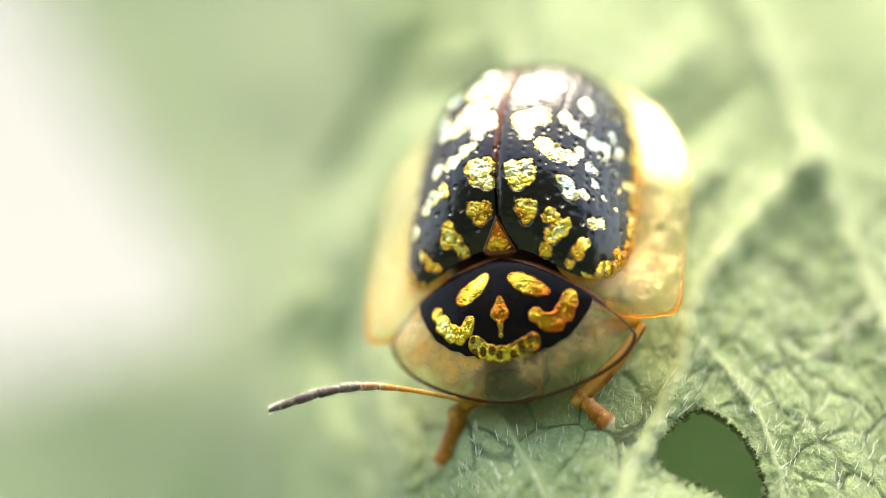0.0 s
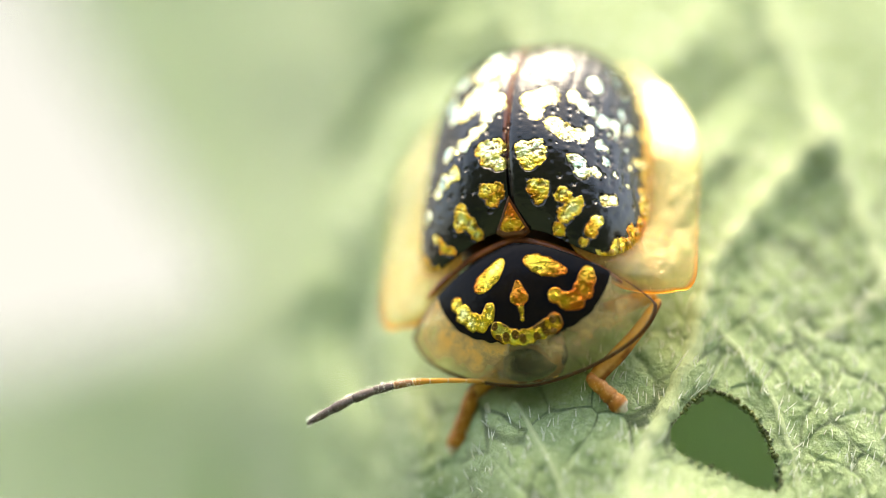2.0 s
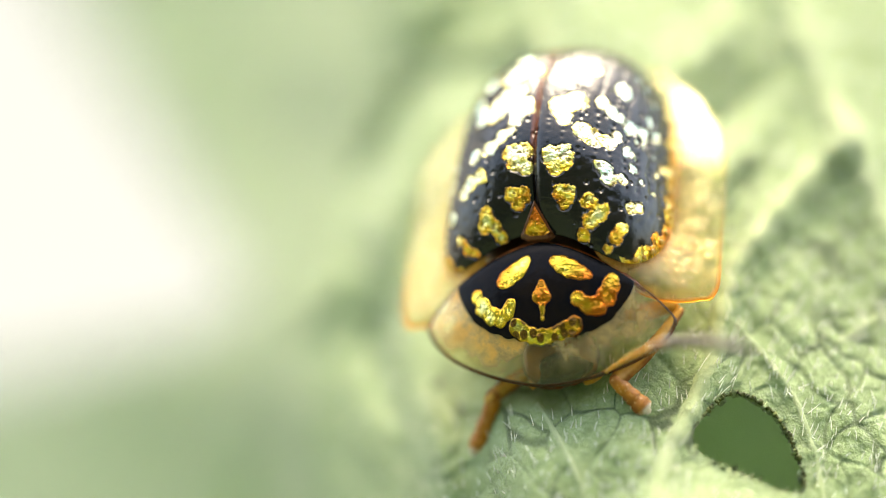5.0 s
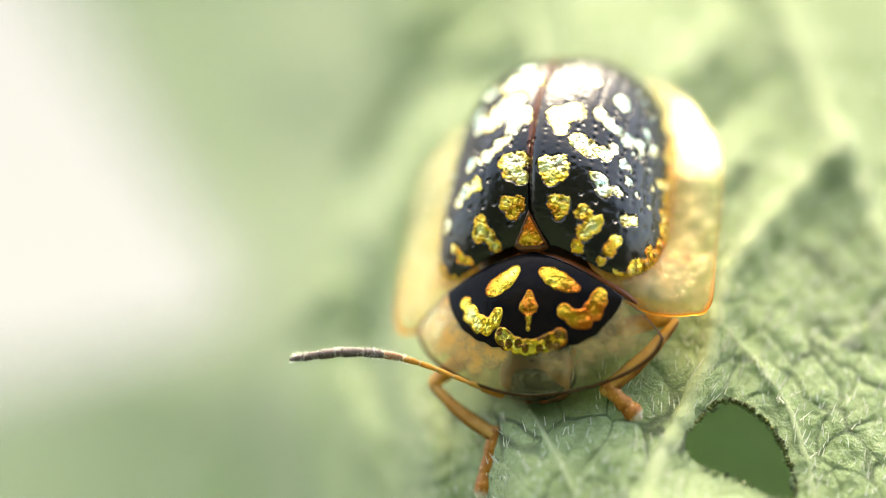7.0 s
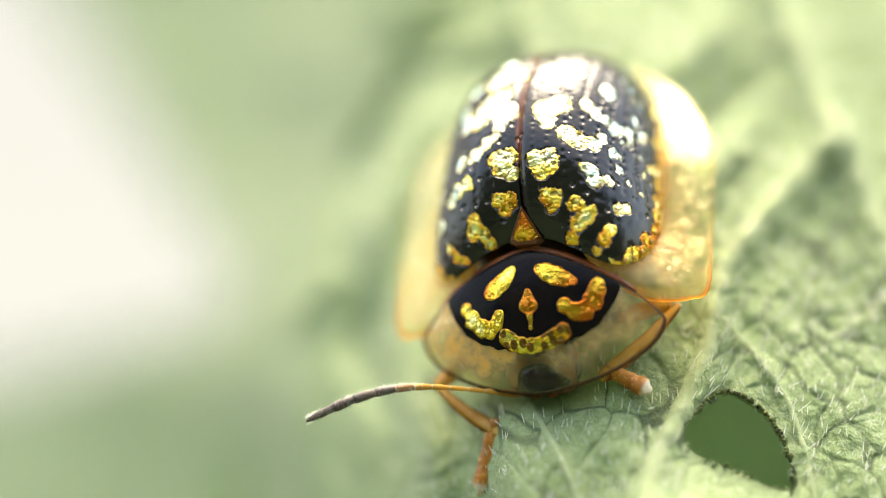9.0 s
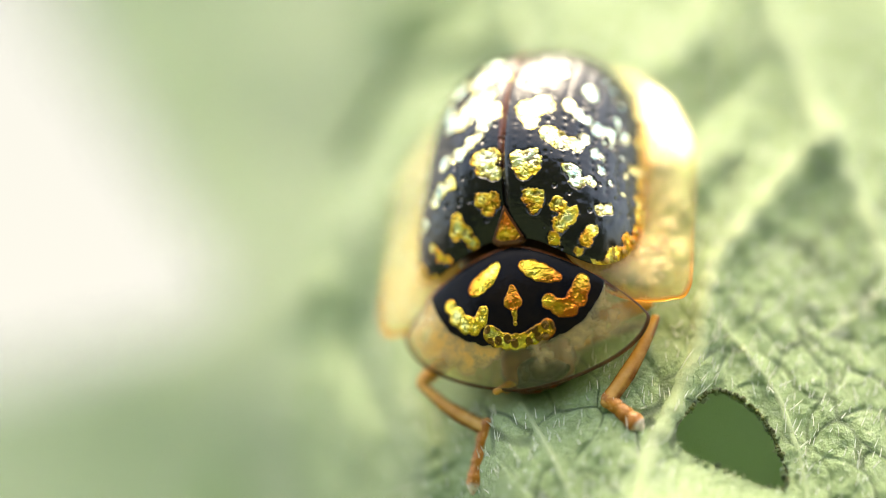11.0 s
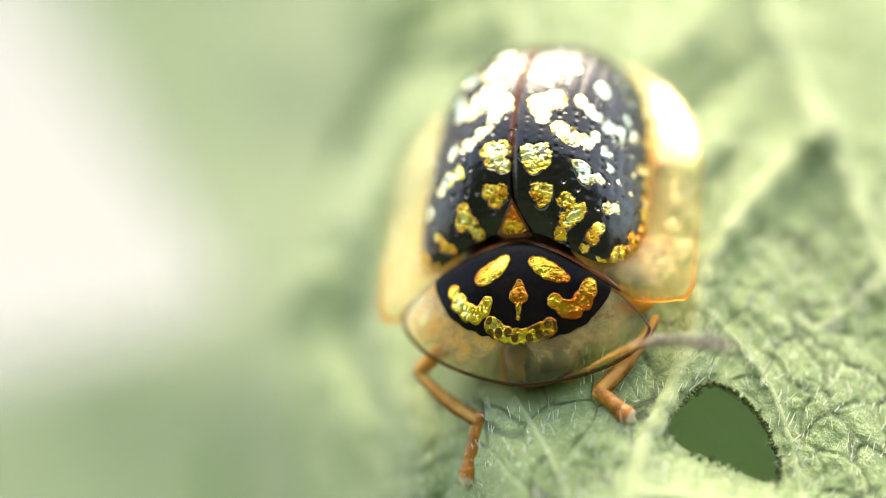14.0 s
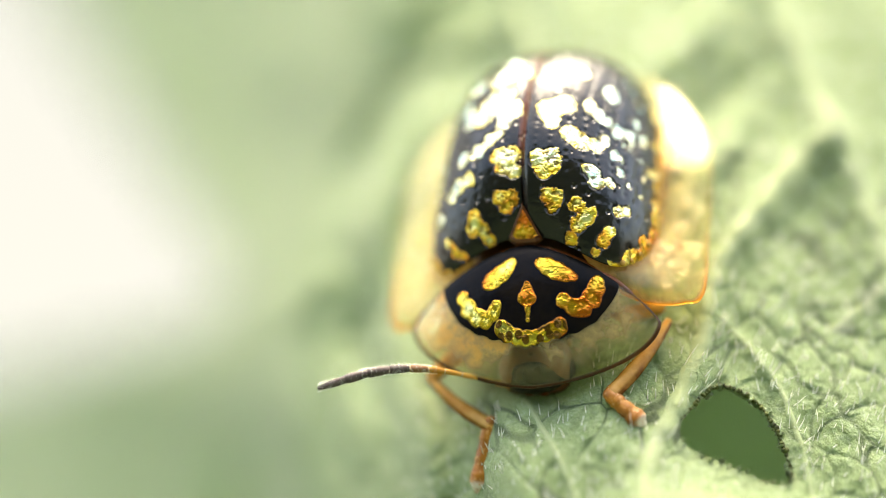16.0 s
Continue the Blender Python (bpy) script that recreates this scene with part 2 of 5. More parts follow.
def smooth(a, b, x):
    t = np.clip((np.asarray(x, float) - a) / (b - a), 0, 1)
    return t * t * (3 - 2 * t)


def segment_distance(px, pz, line):
    """Distance to a bent line, and how far along it the nearest point lies (0 to 1)."""
    best = np.full(np.shape(px), 1e9)
    along = np.zeros(np.shape(px))
    n = len(line) - 1
    for i in range(n):
        (ax, az), (bx, bz) = line[i], line[i + 1]
        dx, dz = bx - ax, bz - az
        t = np.clip(((px - ax) * dx + (pz - az) * dz) / (dx * dx + dz * dz), 0, 1)
        d = np.hypot(px - ax - t * dx, pz - az - t * dz)
        along = np.where(d < best, (i + t) / n, along)
        best = np.minimum(best, d)
    return best, along


def side_of(px, line):
    """Signed run (in x) to the right of a line given as (x, z) points that descend in z."""
    xs = [p[0] for p in line][::-1]
    zs = [p[1] for p in line][::-1]
    return lambda x, z: x - np.interp(z, zs, xs)


# the two folds along which the leaf bends away from the lens, from the top down, in mm
FOLD = [(7.0, 9.0), (5.4, 3.0), (4.6, -1.0), (3.9, -3.2), (2.9, -5.1), (1.6, -9.0)]
CREST = [(2.6, 9.0), (1.8, 2.0), (1.0, -1.5), (0.9, -2.7), (0.85, -3.3), (0.9, -4.1), (1.05, -5.1), (1.3, -9.0)]


def bend(run, soft):
    """A rounded ramp: 0 before the fold, run behind it."""
    return 0.5 * (run + np.sqrt(run * run + soft * soft))


def leaf_depth(x, z):
    """How far behind the plane y = 0 the leaf's face lies, in mm, above the point (x, z)."""
    x, z = np.asarray(x, float), np.asarray(z, float)
    y = -1.25 + 0.24 * (x - 4.4) - 0.07 * bend(x - 4.4, 0.5) + 0.68 * (z + 2.7)
    y = y + 0.10 * bend(-2.7 - z, 0.5)
    y = y + 0.16 * bend(-side_of(x, FOLD)(x, z), 0.6)
    # below the hole the blade curls forward
    y = y - 0.55 * bend(-(0.41 * (x - 3.9) + 0.91 * (z + 4.0)), 0.35) * smooth(2.2, 4.0, x)
    # a hollow under the beetle's head and breast
    y = y + 1.25 * np.exp(-((x - 1.35) / 0.8) ** 2 - ((z + 2.35) / 1.1) ** 2)
    left = -side_of(x, CREST)(x, z)
    y = y + (0.2 * bend(-1.5 - z, 1.0) - 0.35 * bend(z + 1.5, 1.0)) * smooth(0.8, 4.0, left)
    y = y + 2.5 * bend(left, 0.3)
    y = y - 1.4 * bend(left - 1.3, 0.8)
    y = y + 0.7 * bend(left - 4.0, 1.5)
    return y


def polar_radius(phi, ax, front, back, n_front, n_back):
    c, s = np.abs(np.cos(phi)), np.sin(phi)
    ay = np.where(s < 0, front, back)
    n = np.where(s < 0, n_front, n_back)
    return ((c / ax) ** n + (np.abs(s) / ay) ** n) ** (-1 / n)


ELY_Y = 1.9         # the middle of the wing cases


def elytra_disc_radius(phi):
    return polar_radius(phi, 2.10, 1.9, 2.95, 4.5, 2.5)


def elytra_outer_radius(phi):
    return polar_radius(phi, 3.02, 2.95, 3.45, 5.0, 1.9)


def elytra_rim(phi):
    """Height of the disc's rim."""
    s = np.sin(phi)
    return 0.62 + 1.13 * smooth(-0.45, -1.0, s) - 0.15 * smooth(0, 1, s)


def shouldered(x, y):
    """The front edge of the wing cases reaches forward at the shoulders, round the neck shield."""
    return y - 0.60 * smooth(0.15, 1.75, np.abs(x)) * smooth(0.9, -0.1, y)


def elytra_disc(phi, r):
    """Point of the domed disc: phi from the front (-90 degrees) to the tail, r from 0 to 1."""
    rad = elytra_disc_radius(phi) * r
    rim = elytra_rim(phi)
    q = 0.62 + 0.3 * smooth(-0.5, -1.0, np.sin(phi))
    z = rim + (2.75 - rim) * np.maximum(1 - r ** 2.2, 0) ** q
    x, y = rad * np.cos(phi), ELY_Y + rad * np.sin(phi)
    x = x * (1 + 0.055 * smooth(1.6, 0.3, y))
    return x, shouldered(x, y), z


def elytra_margin(phi, s):
    """Point of the clear flange round the disc: s from 0 at the disc to 1 at the edge."""
    a, b = elytra_disc_radius(phi), elytra_outer_radius(phi)
    rad = a * 0.985 + (b - a * 0.985) * s
    rim = elytra_rim(phi)
    edge = 0.40 + 0.06 * smooth(-0.2, -0.7, np.sin(phi)) - 0.62 * np.maximum(np.sin(phi), 0) ** 2
    z = edge + (rim - edge) * (1 - s) ** 1.8 + 0.05 * np.sin(math.pi * s)
    x, y = rad * np.cos(phi), ELY_Y + rad * np.sin(phi)
    return x, shouldered(x, y), z


PRO_Y = -1.15       # the middle of the neck shield


def pronotum_height(x, y):
    d = y - PRO_Y
    return 1.45 + 0.45 * d - 0.16 * x * x - 0.25 * d * d


def pronotum_outer_radius(phi):
    return polar_radius(phi, 2.30, 1.25, 1.04, 1.72, 1.24)


def pronotum_disc_radius(phi):
    """The opaque middle: cornered behind, rounded to the front."""
    a = np.degrees(np.arcsin(np.clip(np.sin(phi), -1, 1)))
    inner = np.interp(a, [-90, -72, -52, -32, -12, 0, 8, 13, 17, 23], [0.70, 0.70, 0.765, 0.945, 1.25, 1.43, 1.57, 1.65, 1.68, 1.68]) + 0.012 * np.sin(23 * phi) * (np.sin(phi) < -0.1)
    outer = pronotum_outer_radius(phi) * 0.985
    return np.where(a > 22, outer, np.minimum(inner, outer))


# ---------------------------------------------------------------- mesh helpers
def mesh_object(name, verts, faces, material, parent=None, label="", fields=None, smooth_faces=True, size=MM):
    me = bpy.data.meshes.new(name)
    me.from_pydata([tuple(v) for v in np.asarray(verts, float) * size], [], [tuple(int(i) for i in q) for q in faces])
    for key, values in (fields or {}).items():
        at = me.attributes.new(key, 'FLOAT', 'POINT')
        at.data.foreach_set("value", np.asarray(values, np.float32).ravel())
    me.materials.append(material)
    me.update()
    if smooth_faces:
        me.polygons.foreach_set("use_smooth", [True] * len(me.polygons))
    ob = new(name, me)
    if parent:
        ob.parent = parent
    if label:
        tagged(ob, label=label)
    return ob


def grid_faces(nu, nv, flip=False, wrap=False):
    faces = []
    for i in range(nu - 1):
        for j in range(nv if wrap else nv - 1):
            k = (j + 1) % nv
            q = (i * nv + j, i * nv + k, (i + 1) * nv + k, (i + 1) * nv + j)
            faces.append(q[::-1] if flip else q)
    return faces


def round_slab(top, under, nu, nv):
    """The same for a sheet that runs full circle: its first row follows on its last."""
    n = nu * nv
    faces = []
    for i in range(nu):
        k = (i + 1) % nu
        for j in range(nv - 1):
            faces.append((i * nv + j, i * nv + j + 1, k * nv + j + 1, k * nv + j))
            faces.append((n + i * nv + j, n + k * nv + j, n + k * nv + j + 1, n + i * nv + j + 1))
        faces.append((i * nv + nv - 1, n + i * nv + nv - 1, n + k * nv + nv - 1, k * nv + nv - 1))
        faces.append((i * nv, k * nv, n + k * nv, n + i * nv))
    return np.vstack([top, under]), faces


def slab(top, under, nu, nv, flip=False):
    """Verts and faces of a closed thick sheet from two grids of nu x nv points."""
    n = nu * nv
    faces = grid_faces(nu, nv, flip)
    faces += [tuple(i + n for i in q[::-1]) for q in faces]
    ring = [j for j in range(nv)] + [i * nv + nv - 1 for i in range(1, nu)]
    ring += [(nu - 1) * nv + j for j in range(nv - 2, -1, -1)] + [i * nv for i in range(nu - 2, 0, -1)]
    for a, b in zip(ring, ring[1:] + ring[:1]):
        faces.append((b, a, a + n, b + n) if not flip else (a, b, b + n, a + n))
    return np.vstack([top, under]), faces


def tube(points, radii, sides=12, flat=1.0):
    """Verts and faces of a limb along a smooth line, with rounded ends. flat squeezes it in one direction."""
    points = np.asarray(points, float)
    radii = np.asarray(radii, float)
    n = max(14, 5 * len(points))
    t = np.linspace(0, len(points) - 1, n)
    i = np.clip(t.astype(int), 0, len(points) - 2)
    u = t - i
    p = lambda k: points[np.clip(i + k, 0, len(points) - 1)]
    uu = u[:, None]
    line = 0.5 * (2 * p(0) + (p(1) - p(-1)) * uu + (2 * p(-1) - 5 * p(0) + 4 * p(1) - p(2)) * uu ** 2
                  + (3 * p(0) - p(-1) - 3 * p(1) + p(2)) * uu ** 3)
    rad = np.interp(t, np.arange(len(points)), radii)
    head = np.array([0.0, 0.45, 0.8])
    first, last = line[0], line[-1]
    d0 = (line[1] - line[0]) / np.linalg.norm(line[1] - line[0])
    d1 = (line[-1] - line[-2]) / np.linalg.norm(line[-1] - line[-2])
    pre = [first - d0 * rad[0] * math.sqrt(1 - h * h) * 0.8 for h in head]
    post = [last + d1 * rad[-1] * math.sqrt(1 - h * h) * 0.8 for h in head[::-1]]
    line = np.vstack([pre, line, post])
    rad = np.concatenate([rad[0] * np.maximum(head, 0.03), rad, rad[-1] * np.maximum(head[::-1], 0.03)])
    verts = []
    side = None
    for k in range(len(line)):
        d = line[min(k + 1, len(line) - 1)] - line[max(k - 1, 0)]
        d = d / np.linalg.norm(d)
        if side is None:
            side = np.cross(d, (0.31, 0.2, 0.93))
        side = side - d * np.dot(side, d)
        side = side / np.linalg.norm(side)
        up = np.cross(d, side)
        for a in np.linspace(0, 2 * math.pi, sides, endpoint=False):
            verts.append(line[k] + rad[k] * (math.cos(a) * side + flat * math.sin(a) * up))
    return np.array(verts), grid_faces(len(line), sides, wrap=True)


def thorn(foot, tip, radius):
    """A three-sided bristle from foot to tip."""
    foot, tip = np.asarray(foot, float), np.asarray(tip, float)
    d = tip - foot
    side = np.cross(d, (0.3, 0.8, 0.5))
    side = side / np.linalg.norm(side)
    up = np.cross(d / np.linalg.norm(d), side)
    ring = [foot + radius * (math.cos(a) * side + math.sin(a) * up) for a in (0, 2.09, 4.19)]
    return np.array(ring + [tip]), [(0, 1, 3), (1, 2, 3), (2, 0, 3)]


def joined(*pieces):
    verts, faces, n = [], [], 0
    for v, f in pieces:
        verts.append(np.asarray(v))
        faces += [tuple(i + n for i in q) for q in f]
        n += len(v)
    return np.vstack(verts), faces


def ellipsoid(centre, axes, nu=18, nv=28, bumps=0.0, seed=3):
    rng = np.random.default_rng(seed)
    ph = rng.uniform(0, 6.28, 3)
    v = []
    for i in range(nu):
        a = math.pi * min(max(i / (nu - 1), 0.004), 0.996)
        for j in range(nv):
            b = 2 * math.pi * j / nv
            w = 1 + bumps * (math.sin(2 * b + ph[0]) * math.sin(3 * a + ph[1]))
            v.append((centre[0] + axes[0] * w * math.sin(a) * math.cos(b), centre[1] + axes[1] * w * math.sin(a) * math.sin(b), centre[2] + axes[2] * w * math.cos(a)))
    return np.array(v), grid_faces(nu, nv, wrap=True, flip=True)


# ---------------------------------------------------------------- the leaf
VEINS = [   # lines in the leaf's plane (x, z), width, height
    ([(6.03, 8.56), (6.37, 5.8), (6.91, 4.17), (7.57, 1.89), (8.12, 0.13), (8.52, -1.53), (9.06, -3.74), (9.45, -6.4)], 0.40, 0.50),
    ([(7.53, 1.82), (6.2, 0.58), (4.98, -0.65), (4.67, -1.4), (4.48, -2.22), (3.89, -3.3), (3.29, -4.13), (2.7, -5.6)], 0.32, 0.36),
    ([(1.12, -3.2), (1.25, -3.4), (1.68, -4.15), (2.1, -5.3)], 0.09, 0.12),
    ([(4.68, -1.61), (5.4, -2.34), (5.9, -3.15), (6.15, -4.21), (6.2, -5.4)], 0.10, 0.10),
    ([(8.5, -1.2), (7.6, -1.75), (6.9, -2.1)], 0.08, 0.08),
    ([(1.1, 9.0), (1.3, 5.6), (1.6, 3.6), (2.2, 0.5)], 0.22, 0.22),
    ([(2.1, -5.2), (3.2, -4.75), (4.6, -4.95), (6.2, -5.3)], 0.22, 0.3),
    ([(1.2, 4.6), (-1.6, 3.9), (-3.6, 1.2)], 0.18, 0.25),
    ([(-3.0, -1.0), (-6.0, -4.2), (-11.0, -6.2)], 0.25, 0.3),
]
NOTCH = [(-80, 66), (-25, 20.4), (-20.6, 15.2), (-15.6, 8.5), (-11.0, 3.9), (-7.8, 0.66), (-5.5, -1.2), (-6.3, -1.95), (-9.3, -3.0), (-16.9, -5.0), (-28.5, -7.6), (-80, -20)]
PLEATS = [  # broad folds of the blade: line, width, how far it swells (+) or sinks (-)
    ([(0.2, 5.6), (-0.9, 4.3), (-1.9, 3.2), (-2.7, 1.6), (-3.1, 0.2)], 0.45, -0.4),
    ([(-0.2, 3.0), (-1.2, 1.8), (-1.9, 0.3), (-2.2, -0.9)], 0.55, 0.6),
    ([(-5.0, 6.5), (-4.2, 4.4), (-3.6, 3.4)], 0.9, 1.3),
    ([(-2.0, -1.2), (-2.3, -2.4), (-1.7, -4.2)], 0.45, -0.8),
    ([(-1.0, -2.8), (-0.7, -4.4), (-0.6, -6.0)], 0.4, 0.7),
    ([(-6.5, -5.6), (-4.4, -6.2), (-2.6, -6.4)], 0.8, -0.3),
    ([(4.2, 1.6), (5.4, 2.6), (6.6, 3.7)], 0.26, -0.24),
    ([(4.0, 0.4), (5.2, 1.4), (6.3, 2.4)], 0.3, 0.2),
    ([(3.4, 2.6), (4.8, 3.8), (5.9, 4.9)], 0.45, 0.35),
]
GNAWED = [(4.69, -2.95), (5.09, -3.07), (5.47, -3.35), (5.71, -3.73), (5.82, -4.15), (5.91, -4.56), (5.74, -4.73), (5.41, -4.64), (5.02, -4.46), (4.57, -4.27), (4.16, -4.1), (3.88, -3.86), (3.86, -3.62), (4.13, -3.33), (4.43, -3.1)]


def rounded(points, rounds=2):
    p = np.array(points, float)
    for _ in range(rounds):
        q = np.roll(p, -1, 0)
        p = np.stack([0.75 * p + 0.25 * q, 0.25 * p + 0.75 * q], 1).reshape(-1, 2)
    return p


def outline_distance(x, z, loop):
    """Signed distance to a closed outline, negative inside."""
    closed = np.vstack([loop, loop[:1]])
    d, _ = segment_distance(x, z, closed)
    inside = np.zeros(np.shape(x), bool)
    for (ax, az), (bx, bz) in zip(closed[:-1], closed[1:]):
        if az != bz:
            inside ^= ((az > z) != (bz > z)) & (x < (bx - ax) * (z - az) / (bz - az) + ax)
    return np.where(inside, -d, d)


def ragged(x, z, amount, scale):
    return amount * (np.sin(x * scale + 1.3 * np.sin(z * scale * 0.7)) + 0.6 * np.sin(z * scale * 2.1 + x * scale * 0.6) + 0.4 * np.sin(x * scale * 3.3 - z * scale * 2.6))


def leaf_face(x, z):
    """The leaf's face with its veins, its swellings between them and its fine unevenness."""
    y = leaf_depth(x, z)
    nearest = np.full(np.shape(x), 9.0)
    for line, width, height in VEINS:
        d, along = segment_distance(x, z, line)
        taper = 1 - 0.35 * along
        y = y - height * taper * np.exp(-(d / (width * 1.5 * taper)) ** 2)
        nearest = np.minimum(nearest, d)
    for line, width, swell in PLEATS:
        d, along = segment_distance(x, z, line)
        y = y - swell * np.sin(math.pi * np.clip(along * 0.9 + 0.05, 0, 1)) * np.exp(-(d / width) ** 2)
    y = y - 0.22 * smooth(0.1, 1.6, nearest) * (0.6 + 0.4 * np.sin(1.7 * x + 0.8 * z))
    y = y + 0.035 * np.sin(5.1 * x + 1.7 * z + np.sin(3 * z)) * np.sin(4.3 * z - 1.2 * x)
    y = y + 0.016 * np.sin(11.0 * x - 3.1 * z) * np.sin(12.7 * z + 2.2 * x)
    return y


def quilted(x, z):
    """The blade's small swellings between its veinlets: their rise in mm, and how far each point lies from a veinlet of either kind."""
    rise, wide, narrow = np.zeros(np.shape(x)), np.ones(np.shape(x)), np.ones(np.shape(x))
    near = (x > -1) & (x < 10.5) & (z > -6.2) & (z < 1.6)
    for i, j in np.argwhere(near):
        a, b = x[i, j], z[i, j]
        p = Vector((a + 0.16 * math.sin(3.1 * b + a), b + 0.16 * math.sin(2.7 * a - b), 0.0))
        p = p + 0.10 * noise.noise_vector(p * 2.3)
        p.z = 0.0
        d, _ = noise.voronoi(p * 1.25)
        e, _ = noise.voronoi(p * 3.8)
        wide[i, j], narrow[i, j] = d[1] - d[0], e[1] - e[0]
        rise[i, j] = 0.035 * min(1.0, wide[i, j] / 0.16) + 0.014 * min(1.0, narrow[i, j] / 0.3) + 0.010 * noise.noise(p * 9.0)
    return rise, wide, narrow


def swept(points):
    """The left part of the blade arches away from the lens: its points move back along their lines of sight from the front."""
    p = np.asarray(points, float)
    eye = np.array([0.0, -32.0, 0.0])
    left = -side_of(p[:, 0], CREST)(p[:, 0], p[:, 2])
    return eye + (p - eye) * (1 + 0.62 * smooth(4.6, 8.5, left))[:, None]


def leaf_normal(x, z):
    e = 0.03
    nx = (leaf_face(x + e, z) - leaf_face(x - e, z)) / (2 * e)
    nz = (leaf_face(x, z + e) - leaf_face(x, z - e)) / (2 * e)
    n = np.stack([nx, -np.ones_like(nx), nz], -1)
    return n / np.linalg.norm(n, axis=-1, keepdims=True)


def build_leaf():
    leaf = tagged(new("leaf"), "pale green leaf underside, downy, with raised veins and a gnawed hole", "leaf")
    xs = np.concatenate([np.linspace(-50, -3, 200, endpoint=False), np.linspace(-3, 0.4, 60, endpoint=False), np.linspace(0.4, 10.5, 380, endpoint=False), np.linspace(10.5, 20, 50)])
    zs = np.concatenate([np.linspace(-24, -6.2, 90, endpoint=False), np.linspace(-6.2, 1.6, 300, endpoint=False), np.linspace(1.6, 40, 190)])
    X, Z = np.meshgrid(xs, zs, indexing='ij')
    hole, notch = rounded(GNAWED), rounded(NOTCH[:], 2)
    # pull the sheet's points near an edge onto it
    for loop, reach, amount, scale in ((hole, 0.03, 0.008, 9.0), (notch, 0.16, 0.10, 1.6)):
        for _ in range(2):
            e = 0.004
            f = lambda a, b: outline_distance(a, b, loop) + ragged(a, b, amount, scale)
            d = f(X, Z)
            near = np.abs(d) < reach
            gx, gz = (f(X + e, Z) - d) / e, (f(X, Z + e) - d) / e
            g = np.maximum(gx * gx + gz * gz, 0.2)
            X, Z = np.where(near, X - d * gx / g, X), np.where(near, Z - d * gz / g, Z)
    gone_hole = outline_distance(X, Z, hole) + ragged(X, Z, 0.008, 9.0) < -0.006
    gone_notch = outline_distance(X, Z, notch) + ragged(X, Z, 0.10, 1.6) < -0.02
    gone = gone_hole | gone_notch
    rise, wide, narrow = quilted(X, Z)
    rise = rise * smooth(0.02, 0.25, np.abs(outline_distance(X, Z, hole)))
    Y = leaf_face(X, Z) - rise + 0.04
    nu, nv = X.shape
    verts = np.stack([X, Y, Z], -1).reshape(-1, 3)
    keep = ~gone
    ok = keep[:-1, :-1] & keep[1:, :-1] & keep[:-1, 1:] & keep[1:, 1:]
    idx = np.arange(nu * nv).reshape(nu, nv)
    a = np.stack([idx[:-1, :-1], idx[1:, :-1], idx[1:, 1:], idx[:-1, 1:]], -1)[ok]
    used = np.zeros(nu * nv, bool)
    used[a.ravel()] = True
    remap = np.cumsum(used) - 1
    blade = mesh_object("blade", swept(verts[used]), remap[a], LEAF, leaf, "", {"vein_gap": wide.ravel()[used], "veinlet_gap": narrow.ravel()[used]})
    thick = blade.modifiers.new("thickness", 'SOLIDIFY')
    thick.thickness, thick.offset = 0.12 * MM, -1.0
    # dark gnawed rim round the hole
    loop = rounded(GNAWED, 4)
    rng = np.random.default_rng(5)
    edge = []
    for px, pz in loop:
        g = outline_distance(np.array([px + 0.01, px - 0.01, px, px]), np.array([pz, pz, pz + 0.01, pz - 0.01]), rounded(GNAWED))
        n = np.array([g[0] - g[1], g[2] - g[3]])
        n = n / (np.linalg.norm(n) + 1e-9)
        d = -float(ragged(px, pz, 0.008, 9.0)) + rng.normal(0, 0.012)
        q = np.array([px, pz]) + n * (d + 0.01)
        edge.append((q[0], float(leaf_face(q[0], q[1])) + 0.05, q[1]))
    edge.append(edge[0])
    gnawn = [0.25 + 0.75 * float(smooth(-0.25, 0.25, (p[0] - 4.85) * 0.5 + (p[2] + 3.95) * 0.8)) for p in edge]
    v, f = tube(edge, (0.018 + 0.05 * rng.random(len(edge)) ** 2) * np.array(gnawn), 6)
    mesh_object("gnawed_rim", v, f, CUT, leaf, "dark brown gnawed rim of the hole")
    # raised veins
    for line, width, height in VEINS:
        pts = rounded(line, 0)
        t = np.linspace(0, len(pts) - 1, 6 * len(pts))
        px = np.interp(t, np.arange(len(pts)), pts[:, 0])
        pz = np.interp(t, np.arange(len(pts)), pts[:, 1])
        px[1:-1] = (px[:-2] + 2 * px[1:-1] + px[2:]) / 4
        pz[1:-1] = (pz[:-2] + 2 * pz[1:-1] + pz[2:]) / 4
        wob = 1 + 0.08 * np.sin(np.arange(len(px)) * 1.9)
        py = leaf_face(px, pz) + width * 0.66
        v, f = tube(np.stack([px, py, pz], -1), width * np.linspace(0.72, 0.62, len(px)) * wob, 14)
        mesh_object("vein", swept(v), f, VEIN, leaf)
    # down
    rng = np.random.default_rng(11)
    verts, faces = [], []

